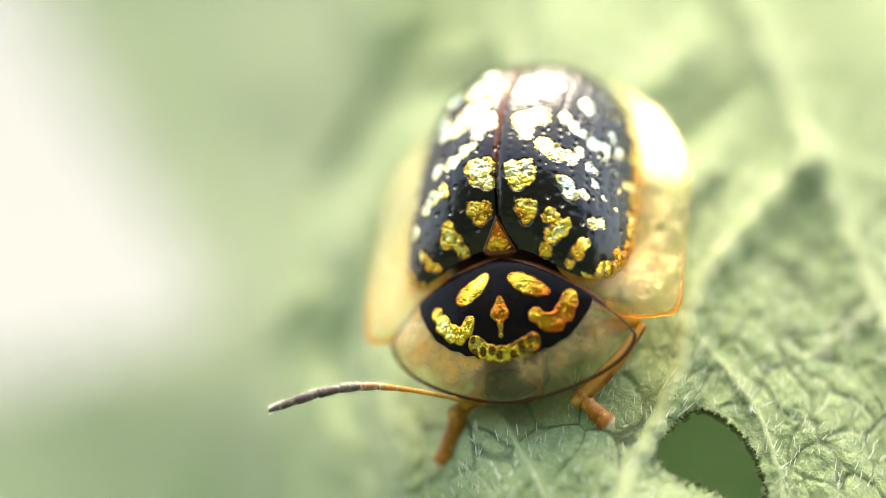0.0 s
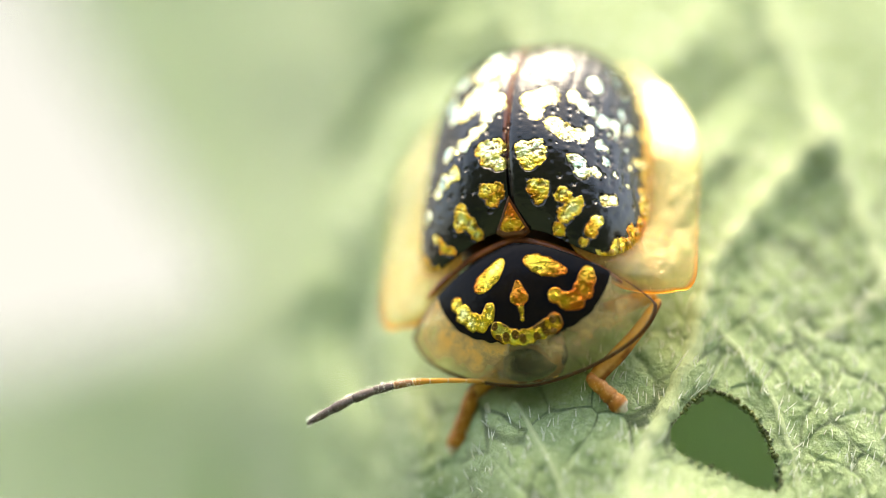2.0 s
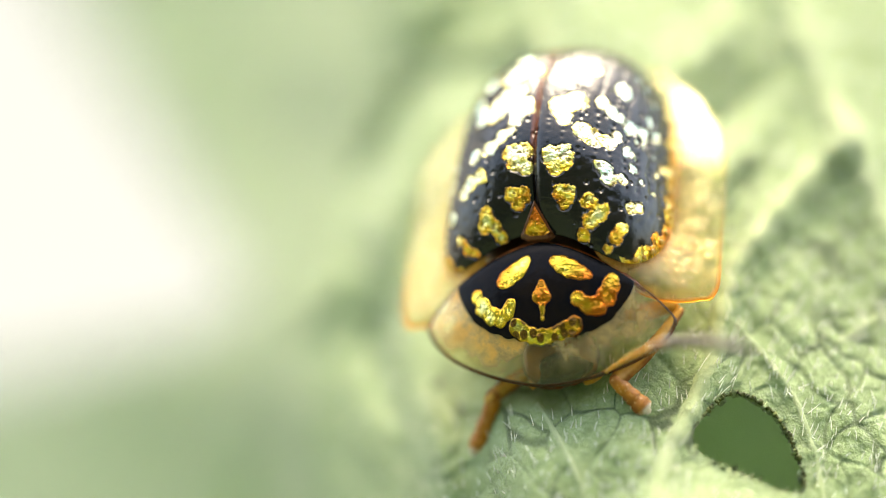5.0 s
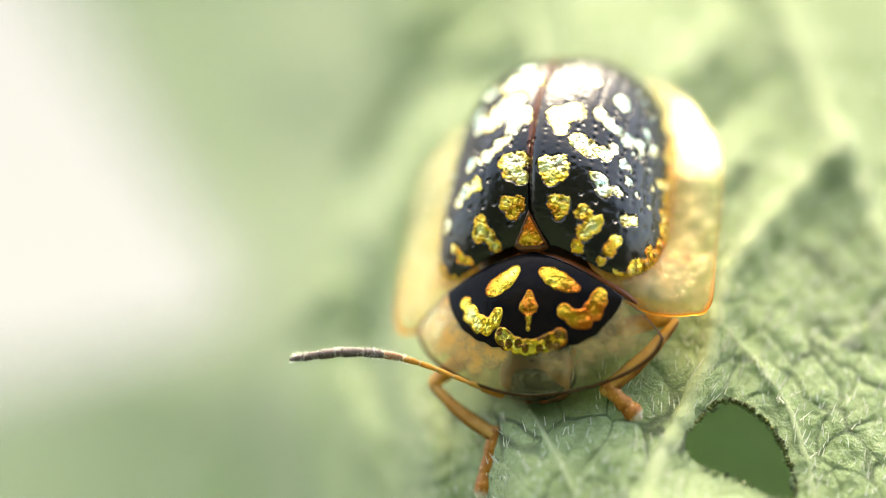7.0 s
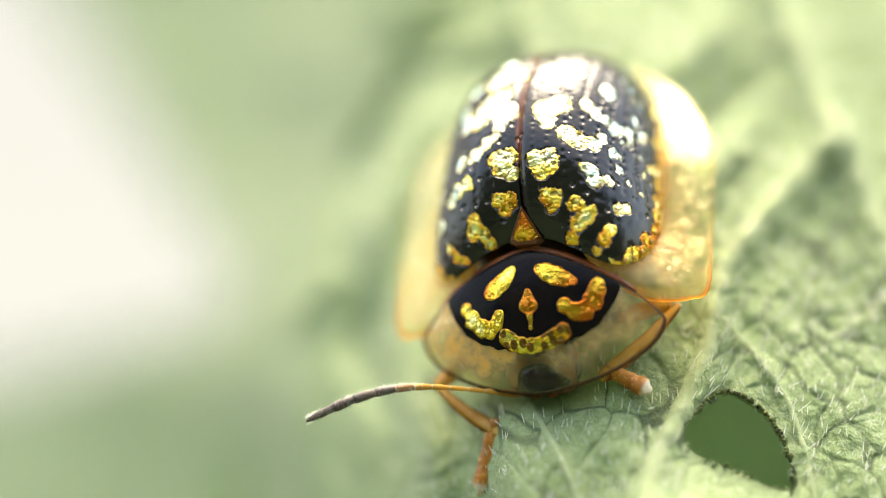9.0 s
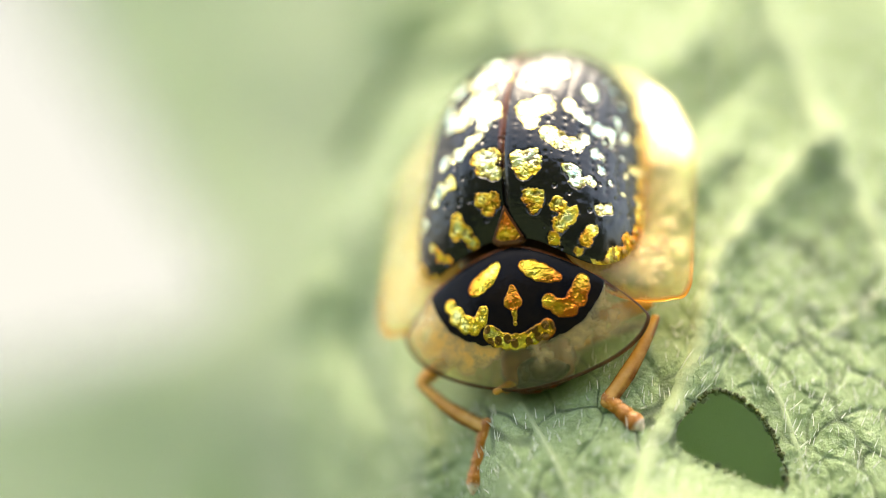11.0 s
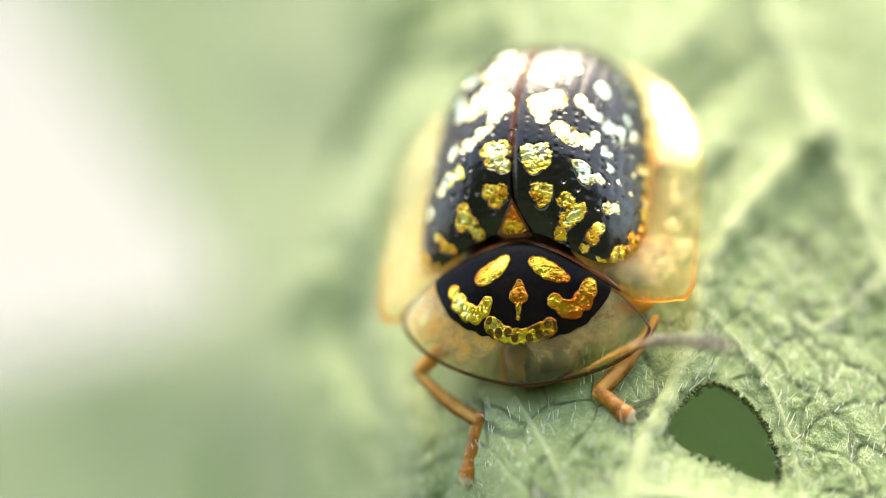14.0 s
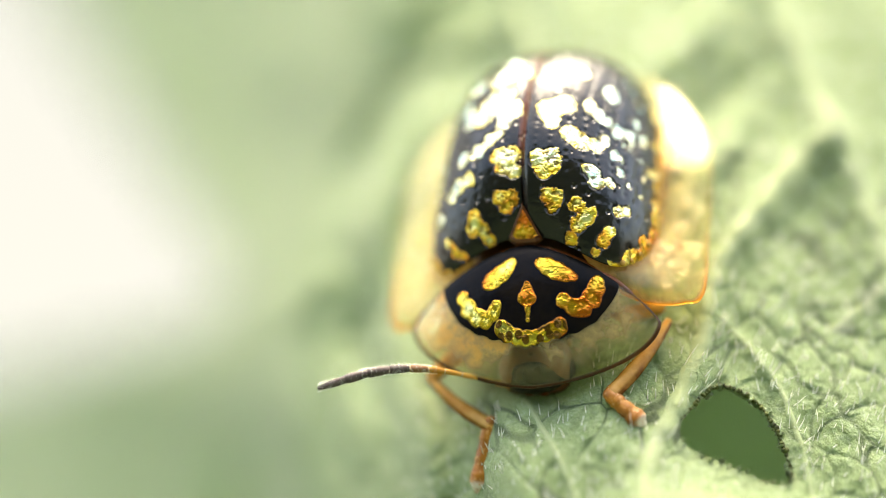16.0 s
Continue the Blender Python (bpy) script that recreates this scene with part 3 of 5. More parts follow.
    def hair(x, z, length, radius, lean, n):
        root = np.array([x, float(leaf_face(x, z)), z])
        d = n * 0.75 + lean
        d = d / np.linalg.norm(d)
        curl = rng.normal(0, 0.14, 3)
        base = len(verts)
        side = np.cross(d, (0.3, 0.8, 0.5))
        side = side / np.linalg.norm(side)
        up = np.cross(d, side)
        for k, (s, r) in enumerate(((0.0, 1.0), (0.35, 0.9), (0.7, 0.65), (1.0, 0.12))):
            p = root - n * 0.02 + (d * s + curl * s * s * 0.5) * length
            for a in (0, 2.09, 4.19):
                verts.append(p + radius * r * (math.cos(a) * side + math.sin(a) * up))
            if k:
                for j in range(3):
                    b = base + 3 * (k - 1)
                    faces.append((b + j, b + (j + 1) % 3, b + 3 + (j + 1) % 3, b + 3 + j))

    count = 3000
    x, z = rng.uniform(-3.0, 10.5, count), rng.uniform(-6.0, 4.5, count)
    x[:50], z[:50] = rng.uniform(0.9, 4.4, 50), rng.uniform(-5.6, -3.6, 50)
    free = (outline_distance(x, z, hole) > 0.05) & (outline_distance(x, z, notch) > 0.05) & ~((x < 2.3) & (x > -1.6) & (z > -3.35) & (z < 2.5))
    free &= ~((outline_distance(x, z, hole) < 0.4) & ((x - 4.85) * 0.5 + (z + 3.95) * 0.8 < 0))
    normals = leaf_normal(x, z)
    for i in range(count):
        if free[i]:
            hair(x[i], z[i], rng.uniform(0.13, 0.26), rng.uniform(0.010, 0.015), np.array([0.15, -0.1, 1.2]) + rng.normal(0, 0.34, 3), normals[i])
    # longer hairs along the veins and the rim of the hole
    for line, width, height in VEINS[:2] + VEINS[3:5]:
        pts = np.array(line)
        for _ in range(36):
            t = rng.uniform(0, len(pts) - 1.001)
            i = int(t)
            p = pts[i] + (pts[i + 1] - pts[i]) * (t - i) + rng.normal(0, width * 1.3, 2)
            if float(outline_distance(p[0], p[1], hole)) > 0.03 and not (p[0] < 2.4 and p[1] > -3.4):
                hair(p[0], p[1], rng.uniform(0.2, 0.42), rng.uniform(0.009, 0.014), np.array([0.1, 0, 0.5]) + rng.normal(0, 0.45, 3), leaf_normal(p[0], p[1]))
    tagged(mesh_object("down", swept(verts), faces, HAIR, leaf, "short white bristly hairs"), kind="stuff")
    return leaf


def build_back_leaf(name, centre, size, tilt, label):
    """A leaf farther back: a bowed blade with a midrib and side veins."""
    thing = tagged(new(name), label, "leaf")
    nu, nv = 46, 30
    U, V = np.meshgrid(np.linspace(-1, 1, nu), np.linspace(-1, 1, nv), indexing='ij')
    half = 0.62 * np.sqrt(np.maximum(1 - np.abs(U) ** 2.4, 0.0004)) * (1 - 0.25 * U)
    half = half * (1 + 0.05 * np.sin(17 * U))
    x, w = U * size, V * half * size
    h = size * (0.16 * (V * half) ** 2 + 0.1 * U * U) - 0.012 * size * np.abs(np.sin(9 * U - 4 * np.abs(V)))
    top = np.stack([x, w, -h], -1).reshape(-1, 3)
    v, f = slab(top, top - np.array([0, 0, 0.15]), nu, nv)
    mesh_object("blade", v, f, BACK_LEAF, thing)
    rib = [(-size, 0, -0.1 * size + 0.1), (-size * 0.4, 0, 0.05), (size * 0.3, 0, 0.05), (size * 0.95, 0, -0.09 * size + 0.05)]
    v, f = tube(rib, [0.45, 0.38, 0.28, 0.12], 10)
    mesh_object("midrib", v, f, VEIN, thing)
    thing.matrix_basis = Matrix.Translation(Vector(centre) * MM) @ tilt
    return thing


# ---------------------------------------------------------------- the beetle
LEFT_SPOTS = [
    (-74, 0.71, 0.14), (-82, 0.70, 0.10), (-79, 0.79, 0.12), (-83, 0.76, 0.09),
    (-62, 0.38, 0.17), (-77, 0.36, 0.17), (-82, 0.50, 0.15), (-70, 0.46, 0.15),
    (-45, 0.58, 0.14), (-40, 0.66, 0.16), (-40, 0.72, 0.12),
    (-39, 0.85, 0.14),
    (-61, 0.82, 0.15), (-67, 0.89, 0.14), (-71, 0.96, 0.13), (-60, 0.78, 0.09), (-60, 0.86, 0.10),
    (-49, 0.89, 0.10), (-54, 0.93, 0.11), (-58, 0.96, 0.09),
    (-24, 0.56, 0.15), (-32, 0.41, 0.16), (-28, 0.30, 0.14), (-29, 0.22, 0.10),
    (17, 0.54, 0.20), (16, 0.39, 0.20), (28, 0.62, 0.16), (48, 0.60, 0.18),
    (38, 0.33, 0.30), (41, 0.16, 0.26), (-8, 0.17, 0.13), (60, 0.28, 0.20),
    (65, 0.45, 0.29), (80, 0.43, 0.20), (74, 0.58, 0.18),
    (-40, 1.00, 0.14), (-38, 0.99, 0.10),
]
RIGHT_SPOTS = [
    (-71, 0.71, 0.14), (-67, 0.73, 0.13), (-71, 0.79, 0.12), (-64, 0.69, 0.08),
    (-68, 0.41, 0.17), (-54, 0.41, 0.17), (-67, 0.52, 0.15), (-57, 0.48, 0.13),
    (-56, 0.75, 0.14), (-54, 0.81, 0.15), (-60, 0.86, 0.14), (-66, 0.95, 0.13), (-50, 0.79, 0.08),
    (-47, 0.88, 0.11), (-51, 0.91, 0.13), (-56, 0.96, 0.08),
    (-40, 0.84, 0.11), (-37, 0.87, 0.10),
    (-37, 0.63, 0.15), (-40, 0.68, 0.14), (-34, 0.74, 0.10), (-38, 0.59, 0.09),
]
RIGHT_SPOTS += [
    (-17, 0.41, 0.18), (-19, 0.50, 0.18), (-16, 0.60, 0.15), (-7, 0.66, 0.10),
    (26, 0.22, 0.22), (28, 0.35, 0.20), (-4, 0.25, 0.15),
    (22, 0.54, 0.14), (14, 0.61, 0.12), (10, 0.67, 0.10),
    (5, 0.74, 0.14), (7, 0.82, 0.12),
    (64, 0.43, 0.20), (57, 0.55, 0.20),
    (34, 0.71, 0.18),
    (-44, 0.98, 0.14), (-38, 0.98, 0.14), (-33, 0.99, 0.12),
    (10, 0.91, 0.12), (-7, 0.95, 0.10), (-14, 0.74, 0.10), (-22, 0.79, 0.08),
]
SHIELD_SPOTS = [
    (-0.68, -0.86, 0.105), (-0.56, -0.78, 0.150), (-0.42, -0.69, 0.150), (-0.31, -0.57, 0.110), (-0.25, -0.48, 0.06),
    (0.26, -0.52, 0.085), (0.40, -0.59, 0.140), (0.55, -0.66, 0.155), (0.70, -0.72, 0.125), (0.84, -0.76, 0.07),
    (-0.02, -1.15, 0.085), (0.12, -1.15, 0.085), (0.05, -1.07, 0.095), (0.04, -0.98, 0.06), (0.03, -0.92, 0.03), (0.05, -1.20, 0.08), (0.06, -1.29, 0.035), (0.065, -1.36, 0.024), (0.065, -1.43, 0.022), (0.06, -1.50, 0.022),
    (-1.18, -1.02, 0.102), (-1.06, -1.22, 0.132), (-0.89, -1.38, 0.132), (-0.72, -1.45, 0.112), (-0.57, -1.36, 0.112), (-0.52, -1.24, 0.081),
    (0.69, -1.17, 0.112), (0.86, -1.26, 0.132), (1.02, -1.24, 0.132), (1.17, -1.07, 0.143), (1.24, -0.88, 0.132), (1.27, -0.74, 0.081),
]
BAND = [(-0.42, -1.60), (-0.30, -1.68), (-0.15, -1.75), (0.0, -1.79), (0.11, -1.79), (0.25, -1.76), (0.37, -1.71), (0.50, -1.65), (0.62, -1.57)]


def spot_field(points, centres):
    """Distance to the nearest blot, with neighbouring blots run together."""
    total = np.zeros(len(points))
    for c, r in centres:
        total += np.exp(-(np.linalg.norm(points - np.asarray(c), axis=1) - r) / 0.02)
    return np.minimum(-0.02 * np.log(total + 1e-30), 2.0)


def build_elytron(beetle, side, spots):
    nu, nv = 170, 120
    phi = np.radians(np.linspace(-90, 90, nu))
    r = np.linspace(0.0, 1.0, nv) ** 0.8
    PHI, R = np.meshgrid(phi, r, indexing='ij')
    x, y, z = elytra_disc(PHI, R)
    gap = 0.012
    # the case dips along the seam, so that the two halves part
    z = z - 0.05 * np.exp(-((x / 0.05) ** 2)) - 0.03 * np.exp(-((x / 0.12) ** 2))
    # punctures, thickest towards the sides
    rng = np.random.default_rng(21 + side)
    # set in rows along the back
    # twenty tiny gilded spots are added near the sides as painted sparkles
    spots = list(spots) + [(p, q, w) for p, q, w in zip(rng.uniform(-30, 45, 20), rng.uniform(0.76, 0.95, 20), rng.uniform(0.03, 0.06, 20))]
    row, step = np.meshgrid([0.24, 0.52, 0.80, 1.06, 1.30, 1.50, 1.68, 1.84, 1.97], np.arange(-2.1, 2.9, 0.165), indexing='ij')
    row = (row + rng.normal(0, 0.015, row.shape)).ravel()
    step = (step + rng.normal(0, 0.025, step.shape)).ravel()
    pp = np.arctan2(step, row)
    pr = np.hypot(row, step) / elytra_disc_radius(pp)
    px, py, pz = elytra_disc(pp[pr < 0.97], pr[pr < 0.97])
    deep = np.interp(px, [0.2, 1.1, 2.0], [0.22, 0.6, 1.3]) * np.interp(py, [0.4, 2.0], [0.5, 1.0])
    dent = np.zeros_like(x)
    for a, b, c, w, k in zip(px, py, pz, rng.uniform(0.035, 0.05, len(px)), deep):
        dent = np.maximum(dent, k * np.exp(-((x - a) ** 2 + (y - b) ** 2 + (z - c) ** 2) / w ** 2))
    x, y, z = x - 0.03 * dent * (x / 2.1), y - 0.015 * dent * (y - ELY_Y) / 2.5, z - 0.04 * dent
    top = np.stack([side * (x + gap), y, z], -1).reshape(-1, 3)
    cx, cy, cz = elytra_disc(np.radians([s[0] for s in spots]), np.array([s[1] for s in spots]))
    field = spot_field(top, [((side * a, b, c), s[2]) for a, b, c, s in zip(cx, cy, cz, spots)])
    # amber edge of the disc where it meets the flange
    rimfield = np.where(R > 0.94, (0.978 - R) * 5 + 0.05 * np.sin(19 * PHI) + 0.04 * np.sin(43 * PHI + 1), 9).ravel()
    field = np.minimum(field, np.where(np.sin(PHI).ravel() > -0.8, rimfield, 9))
    # the last term pales the side spots, imitating white highlights
    warm = (-0.30 + 0.18 * smooth(1.1, 0.1, y) - 0.40 * smooth(0.3, 1.7, y) + 0.30 * smooth(0.93, 1.0, R) * smooth(-0.75, -0.55, np.sin(PHI))
            - 0.45 * smooth(0.52, 0.66, R) * smooth(0.95, 0.9, R) * smooth(-0.82, -0.66, np.sin(PHI))).ravel()
    seam = (smooth(0.07, 0.02, x) * smooth(0.8, 1.5, y)).ravel()
    v, f = slab(top, top * np.array([0.985, 0.985, 1]) - np.array([0, -0.015 * ELY_Y, 0.05]), nu, nv, flip=side < 0)
    n = len(top)
    ob = mesh_object("wing_case", v, f, SHELL, beetle, "domed black wing case with gold blotches", {"spot": np.tile(field, 2), "warm": np.tile(warm, 2), "seam": np.tile(seam, 2)}, size=MM * FIG)
    # beads added where the case meets the flange, to imitate glints of its pits
    v, f = ellipsoid((0, 0, 0), (0.05, 0.06, 0.05), 8, 10)
    bead_mesh = None
    for a in np.radians(np.arange(-48, 30, 3.6)):
        bx, by, bz = elytra_disc(np.array(a + rng.normal(0, 0.006)), np.array(0.992))
        if bead_mesh is None:
            bead = mesh_object("rim_glint", v, f, BEAD, ob, "glossy amber bead standing in for a glint in a rim pit", size=MM * FIG)
            bead_mesh = bead.data
        else:
            bead = new("rim_glint", bead_mesh)
            bead.parent = ob
        bead.location = Vector((side * (float(bx) + gap), float(by), float(bz) + 0.01)) * MM * FIG
        bead.scale = [rng.uniform(0.75, 1.2)] * 3
    # clear flange
    nu, nv = 150, 26
    phi = np.radians(np.concatenate([np.linspace(-62, -45, 40, endpoint=False), np.linspace(-45, 90, nu - 40)]))
    s = np.linspace(0, 1, nv)
    PHI, S = np.meshgrid(phi, s, indexing='ij')
    # from its front corner the flange narrows inwards along the neck shield
    wide = np.clip((PHI - math.radians(-62.5)) / math.radians(17.5), 0, 1) ** 0.85
    x, y, z = elytra_margin(PHI, S * wide * (1 - 0.13 * smooth(math.radians(-39), math.radians(-45), PHI) ** 2))
    if side > 0:
        corner = wide * smooth(math.radians(-20), math.radians(-45), PHI) * smooth(0.1, 1.0, S)
        x, y = x + 0.13 * corner, y + 0.44 * corner
    else:
        corner = wide * smooth(math.radians(-37), math.radians(-45), PHI) * smooth(0.6, 1.0, S)
        x, y = x - 0.08 * corner, y + 0.12 * corner
    z = z + 0.008 * np.sin(9 * PHI) * S
    top = np.stack([side * (x + gap), y, z], -1).reshape(-1, 3)
    rim = np.maximum(smooth(0.90, 1.0, S) * (0.2 + 0.8 * smooth(math.radians(-18), math.radians(-40), PHI)), smooth(0.24, 0.0, S) * (0.55 if side > 0 else 0.5))
    rim = np.maximum(rim, 0.6 * smooth(math.radians(-44), math.radians(-56), PHI)).ravel()
    amber = (0.3 * smooth(1.0, 0.0, S) * np.exp(-((PHI + 0.15) / 0.5) ** 2) + 0.25 * smooth(math.radians(-5), math.radians(-40), PHI)).ravel()
    v, f = slab(top, top - np.array([0, 0, 0.05]), nu, nv, flip=side < 0)
    mesh_object("flange", v, f, FLANGE, ob, "clear amber flange with wrinkled net", {"rim": np.tile(rim, 2), "amber": np.tile(amber, 2)}, size=MM * FIG)
    return ob


def build_pronotum(beetle):
    nu, nv = 240, 70
    phi = np.linspace(0, 2 * math.pi, nu, endpoint=False)
    r = np.linspace(0.01, 1.0, nv)
    PHI, R = np.meshgrid(phi, r, indexing='ij')
    rad = pronotum_disc_radius(PHI) * R
    x, y = rad * np.cos(PHI), PRO_Y + rad * np.sin(PHI)
    z = pronotum_height(x, y) + 0.04 - 0.03 * R ** 6
    top = np.stack([x, y, z], -1).reshape(-1, 3)
    flat = top * np.array([1, 1, 0])
    field = spot_field(flat, [((a, b, 0), c * (1.16 if b > -0.85 and abs(a) < 0.9 else 1.10)) for a, b, c in SHIELD_SPOTS])
    band = spot_field(flat, [((a, b, 0), 0.13) for a, b in BAND])
    cell = (band < 0.0).astype(float)
    field = np.minimum(field, band)
    warm = (-0.10 + 0.46 * smooth(0.2, 1.0, x) * smooth(-0.6, -0.9, y) + 0.95 * np.exp(-((x - 0.05) / 0.14) ** 2) * (y > -1.3) - 0.25 * smooth(-0.5, -0.9, x) * (y < -0.95) + 0.10 + 0.45 * smooth(0.45, 0.75, np.abs(x)) * (y > -0.95) * (np.abs(x) < 0.95)).ravel()
    v, f = round_slab(top, top - np.array([0, 0, 0.08]), nu, nv)
    shield = mesh_object("neck_shield", v, f, SHIELD, beetle, "black neck shield with gold and orange marks",
                         {"spot": np.tile(field, 2), "warm": np.tile(warm, 2), "seam": np.zeros(2 * len(field)), "cell": np.tile(cell, 2)}, size=MM * FIG)
    nv = 30
    s = np.linspace(0, 1, nv)
    PHI, S = np.meshgrid(phi, s, indexing='ij')
    a, b = pronotum_disc_radius(PHI) * 0.985, pronotum_outer_radius(PHI)
    rad = a + (b - a) * S
    x, y = rad * np.cos(PHI), PRO_Y + rad * np.sin(PHI)
    z = pronotum_height(x, y) - 0.01
    top = np.stack([x, y, z], -1).reshape(-1, 3)
    rim = np.maximum(smooth(0.945, 0.968, S), 0.4 * smooth(0.10, 0.0, S))
    rim = np.maximum(rim, 0.8 * smooth(0.32, 0.5, np.sin(PHI))).ravel()
    amber = (np.where(x < 0, 1.0, 0.5) * smooth(np.where(x < 0, 1.05, 0.75), 0.3, S + 0.10 * np.sin(11 * PHI) + 0.05 * np.sin(29 * PHI)) * smooth(0.25, 0.5, np.abs(np.cos(PHI)))).ravel()
    v, f = round_slab(top, top - np.array([0, 0, 0.045]), nu, nv)
    mesh_object("visor", v, f, VISOR, shield, "clear glassy front flange of the shield", {"rim": np.tile(rim, 2), "amber": np.tile(amber, 2)}, size=MM * FIG)
    return shield


def limb(name, points, radii, material, parent, label="", flat=1.0, sides=12):
    v, f = tube(points, radii, sides, flat)
    return mesh_object(name, v, f, material, parent, label, size=MM * FIG)


def build_feeler(beetle, side):
    """Eleven-jointed feeler along its own x axis, its foot at the origin."""
    lengths = [0.40, 0.24, 0.31, 0.33, 0.33, 0.31, 0.33, 0.36, 0.38, 0.38, 0.50]
    radii = [0.068, 0.050, 0.044, 0.046, 0.052, 0.062, 0.074, 0.084, 0.092, 0.092, 0.076]
    x, pts = 0.0, []
    for n in lengths:
        pts.append((x, x + n))
        x += n
    total = x
    arch = lambda a: np.array([a, 0, 0.42 * math.sin(math.pi * min(max(a, 0) / total, 1) ** 1.25)])
    root = None
    for i, ((a, b), r) in enumerate(zip(pts, radii)):
        mat = AMBER if i < 6 else (RUSSET if i < 7 else DUSK)
        line = [arch(a + 0.012), arch((a + b) / 2), arch(b - 0.012)]
        if root is None:
            root = limb("feeler", line, [r * 0.9, r, r * 0.9], mat, beetle, "thin jointed feeler, amber with a dark tip")
        else:
            limb("joint", line, [r * 0.66, r * 0.95, r] if i < 10 else [r * 0.9, r, r * 0.45], mat, root)
            limb("joint_ring", [arch(a - 0.022), arch(a + 0.022)], [r * 0.74, r * 0.74], PALE, root)
    # pale bristles, thickest towards the tip
    rng = np.random.default_rng(40 + side)
    pieces = []
    for _ in range(650):
        a = total * rng.uniform(0.32, 1.0) ** 0.7
        r = float(np.interp(a, [p for p, _ in pts], radii))
        turn = rng.uniform(0, 2 * math.pi)
        out = np.array([0.75 + rng.normal(0, 0.15), math.cos(turn), math.sin(turn)])
        foot = arch(a) + r * 0.9 * np.array([0, math.cos(turn), math.sin(turn)])
        n = rng.uniform(0.025, 0.05) * (0.7 if a < total * 0.55 else 1.0)
        pieces.append(thorn(foot, foot + n * out, 0.0045))
    v, f = joined(*pieces)
    tagged(mesh_object("bristles", v, f, HAIR, root, "fine pale bristles on the feeler", size=MM * FIG), kind="stuff")
    return root


REST = {}           # the way in which each piece of a leg was built, and its hip


def build_leg(beetle, hip, knee, ankle, toe, label):
    """Leg from hip to toe in the beetle's space; thigh, shin and foot each turn about their own joint."""
    hip, knee, ankle, toe = (np.array(p, float) for p in (hip, knee, ankle, toe))
    v, f = ellipsoid((0, 0, 0), (0.2, 0.2, 0.17), 10, 14)
    leg = mesh_object("leg", v, f, BELLY, beetle, label, size=MM * FIG)
    leg.location = Vector(hip) * MM * FIG
    d = knee - hip
    thigh = limb("thigh", [d * 0, d * 0.5, d * 0.95, d], [0.13, 0.19, 0.14, 0.11], AMBER, leg, "", 0.75)
    d = ankle - knee
    # slim at the knee, slightly bowed, with a rusty ridge along both edges
    across = np.cross(d, (0, 0, 1.0))
    across /= np.linalg.norm(across)
    bow = across * (0.07 if hip[0] > 0 else -0.07) * (1 if d[1] < 0 else -1) * -1
    v, f = tube([d * k + bow * math.sin(math.pi * min(k, 1)) for k in (0, 0.12, 0.4, 0.66, 0.86, 0.97, 1.02)], [0.075, 0.10, 0.12, 0.15, 0.145, 0.155, 0.12], 16, 0.66)
    along = np.clip(v @ d / (d @ d), 0, 1)
    aside = (v - np.outer(along, d)) @ across - np.sin(np.pi * along) * (bow @ across)
    edge = np.abs(aside) / np.interp(along, (0, 0.12, 0.4, 0.66, 0.86, 1), (0.075, 0.10, 0.12, 0.15, 0.145, 0.15))
    shin = mesh_object("shin", v, f, SHIN, leg, "", {"ridge": smooth(0.45, 0.85, edge)}, size=MM * FIG)
    d = toe - ankle
    # lobed joints of the foot, widening to the pads
    v, f = tube([d * k for k in (-0.06, 0.1, 0.24, 0.34, 0.48, 0.58, 0.66, 0.82, 0.96, 1.06)], [0.12, 0.14, 0.15, 0.135, 0.155, 0.165, 0.15, 0.19, 0.18, 0.09], 16, 0.85)
    rng = np.random.default_rng(8)
    v = v + rng.normal(0, 0.004, v.shape)
    ahead = v @ d / (d @ d)
    foot = mesh_object("foot", v, f, TARSAL, leg, "rusty foot with pale pads", {"pad": 0.75 * smooth(0.9, 1.0, ahead)}, size=MM * FIG)
    for ob, a, b in ((thigh, hip, knee), (shin, knee, ankle), (foot, ankle, toe)):
        ob.location = Vector(a - hip) * MM * FIG
        REST[ob.name] = (Vector(b - a), Vector(hip))
    return thigh, shin, foot


BEETLE_REST = (Matrix.Translation(Vector((1.602, 0.0, -1.011)) * MM) @ Matrix.Rotation(radians(55.18), 4, 'X')
               @ Matrix.Rotation(radians(-17.33), 4, 'Y') @ Matrix.Rotation(radians(-7.94), 4, 'Z'))


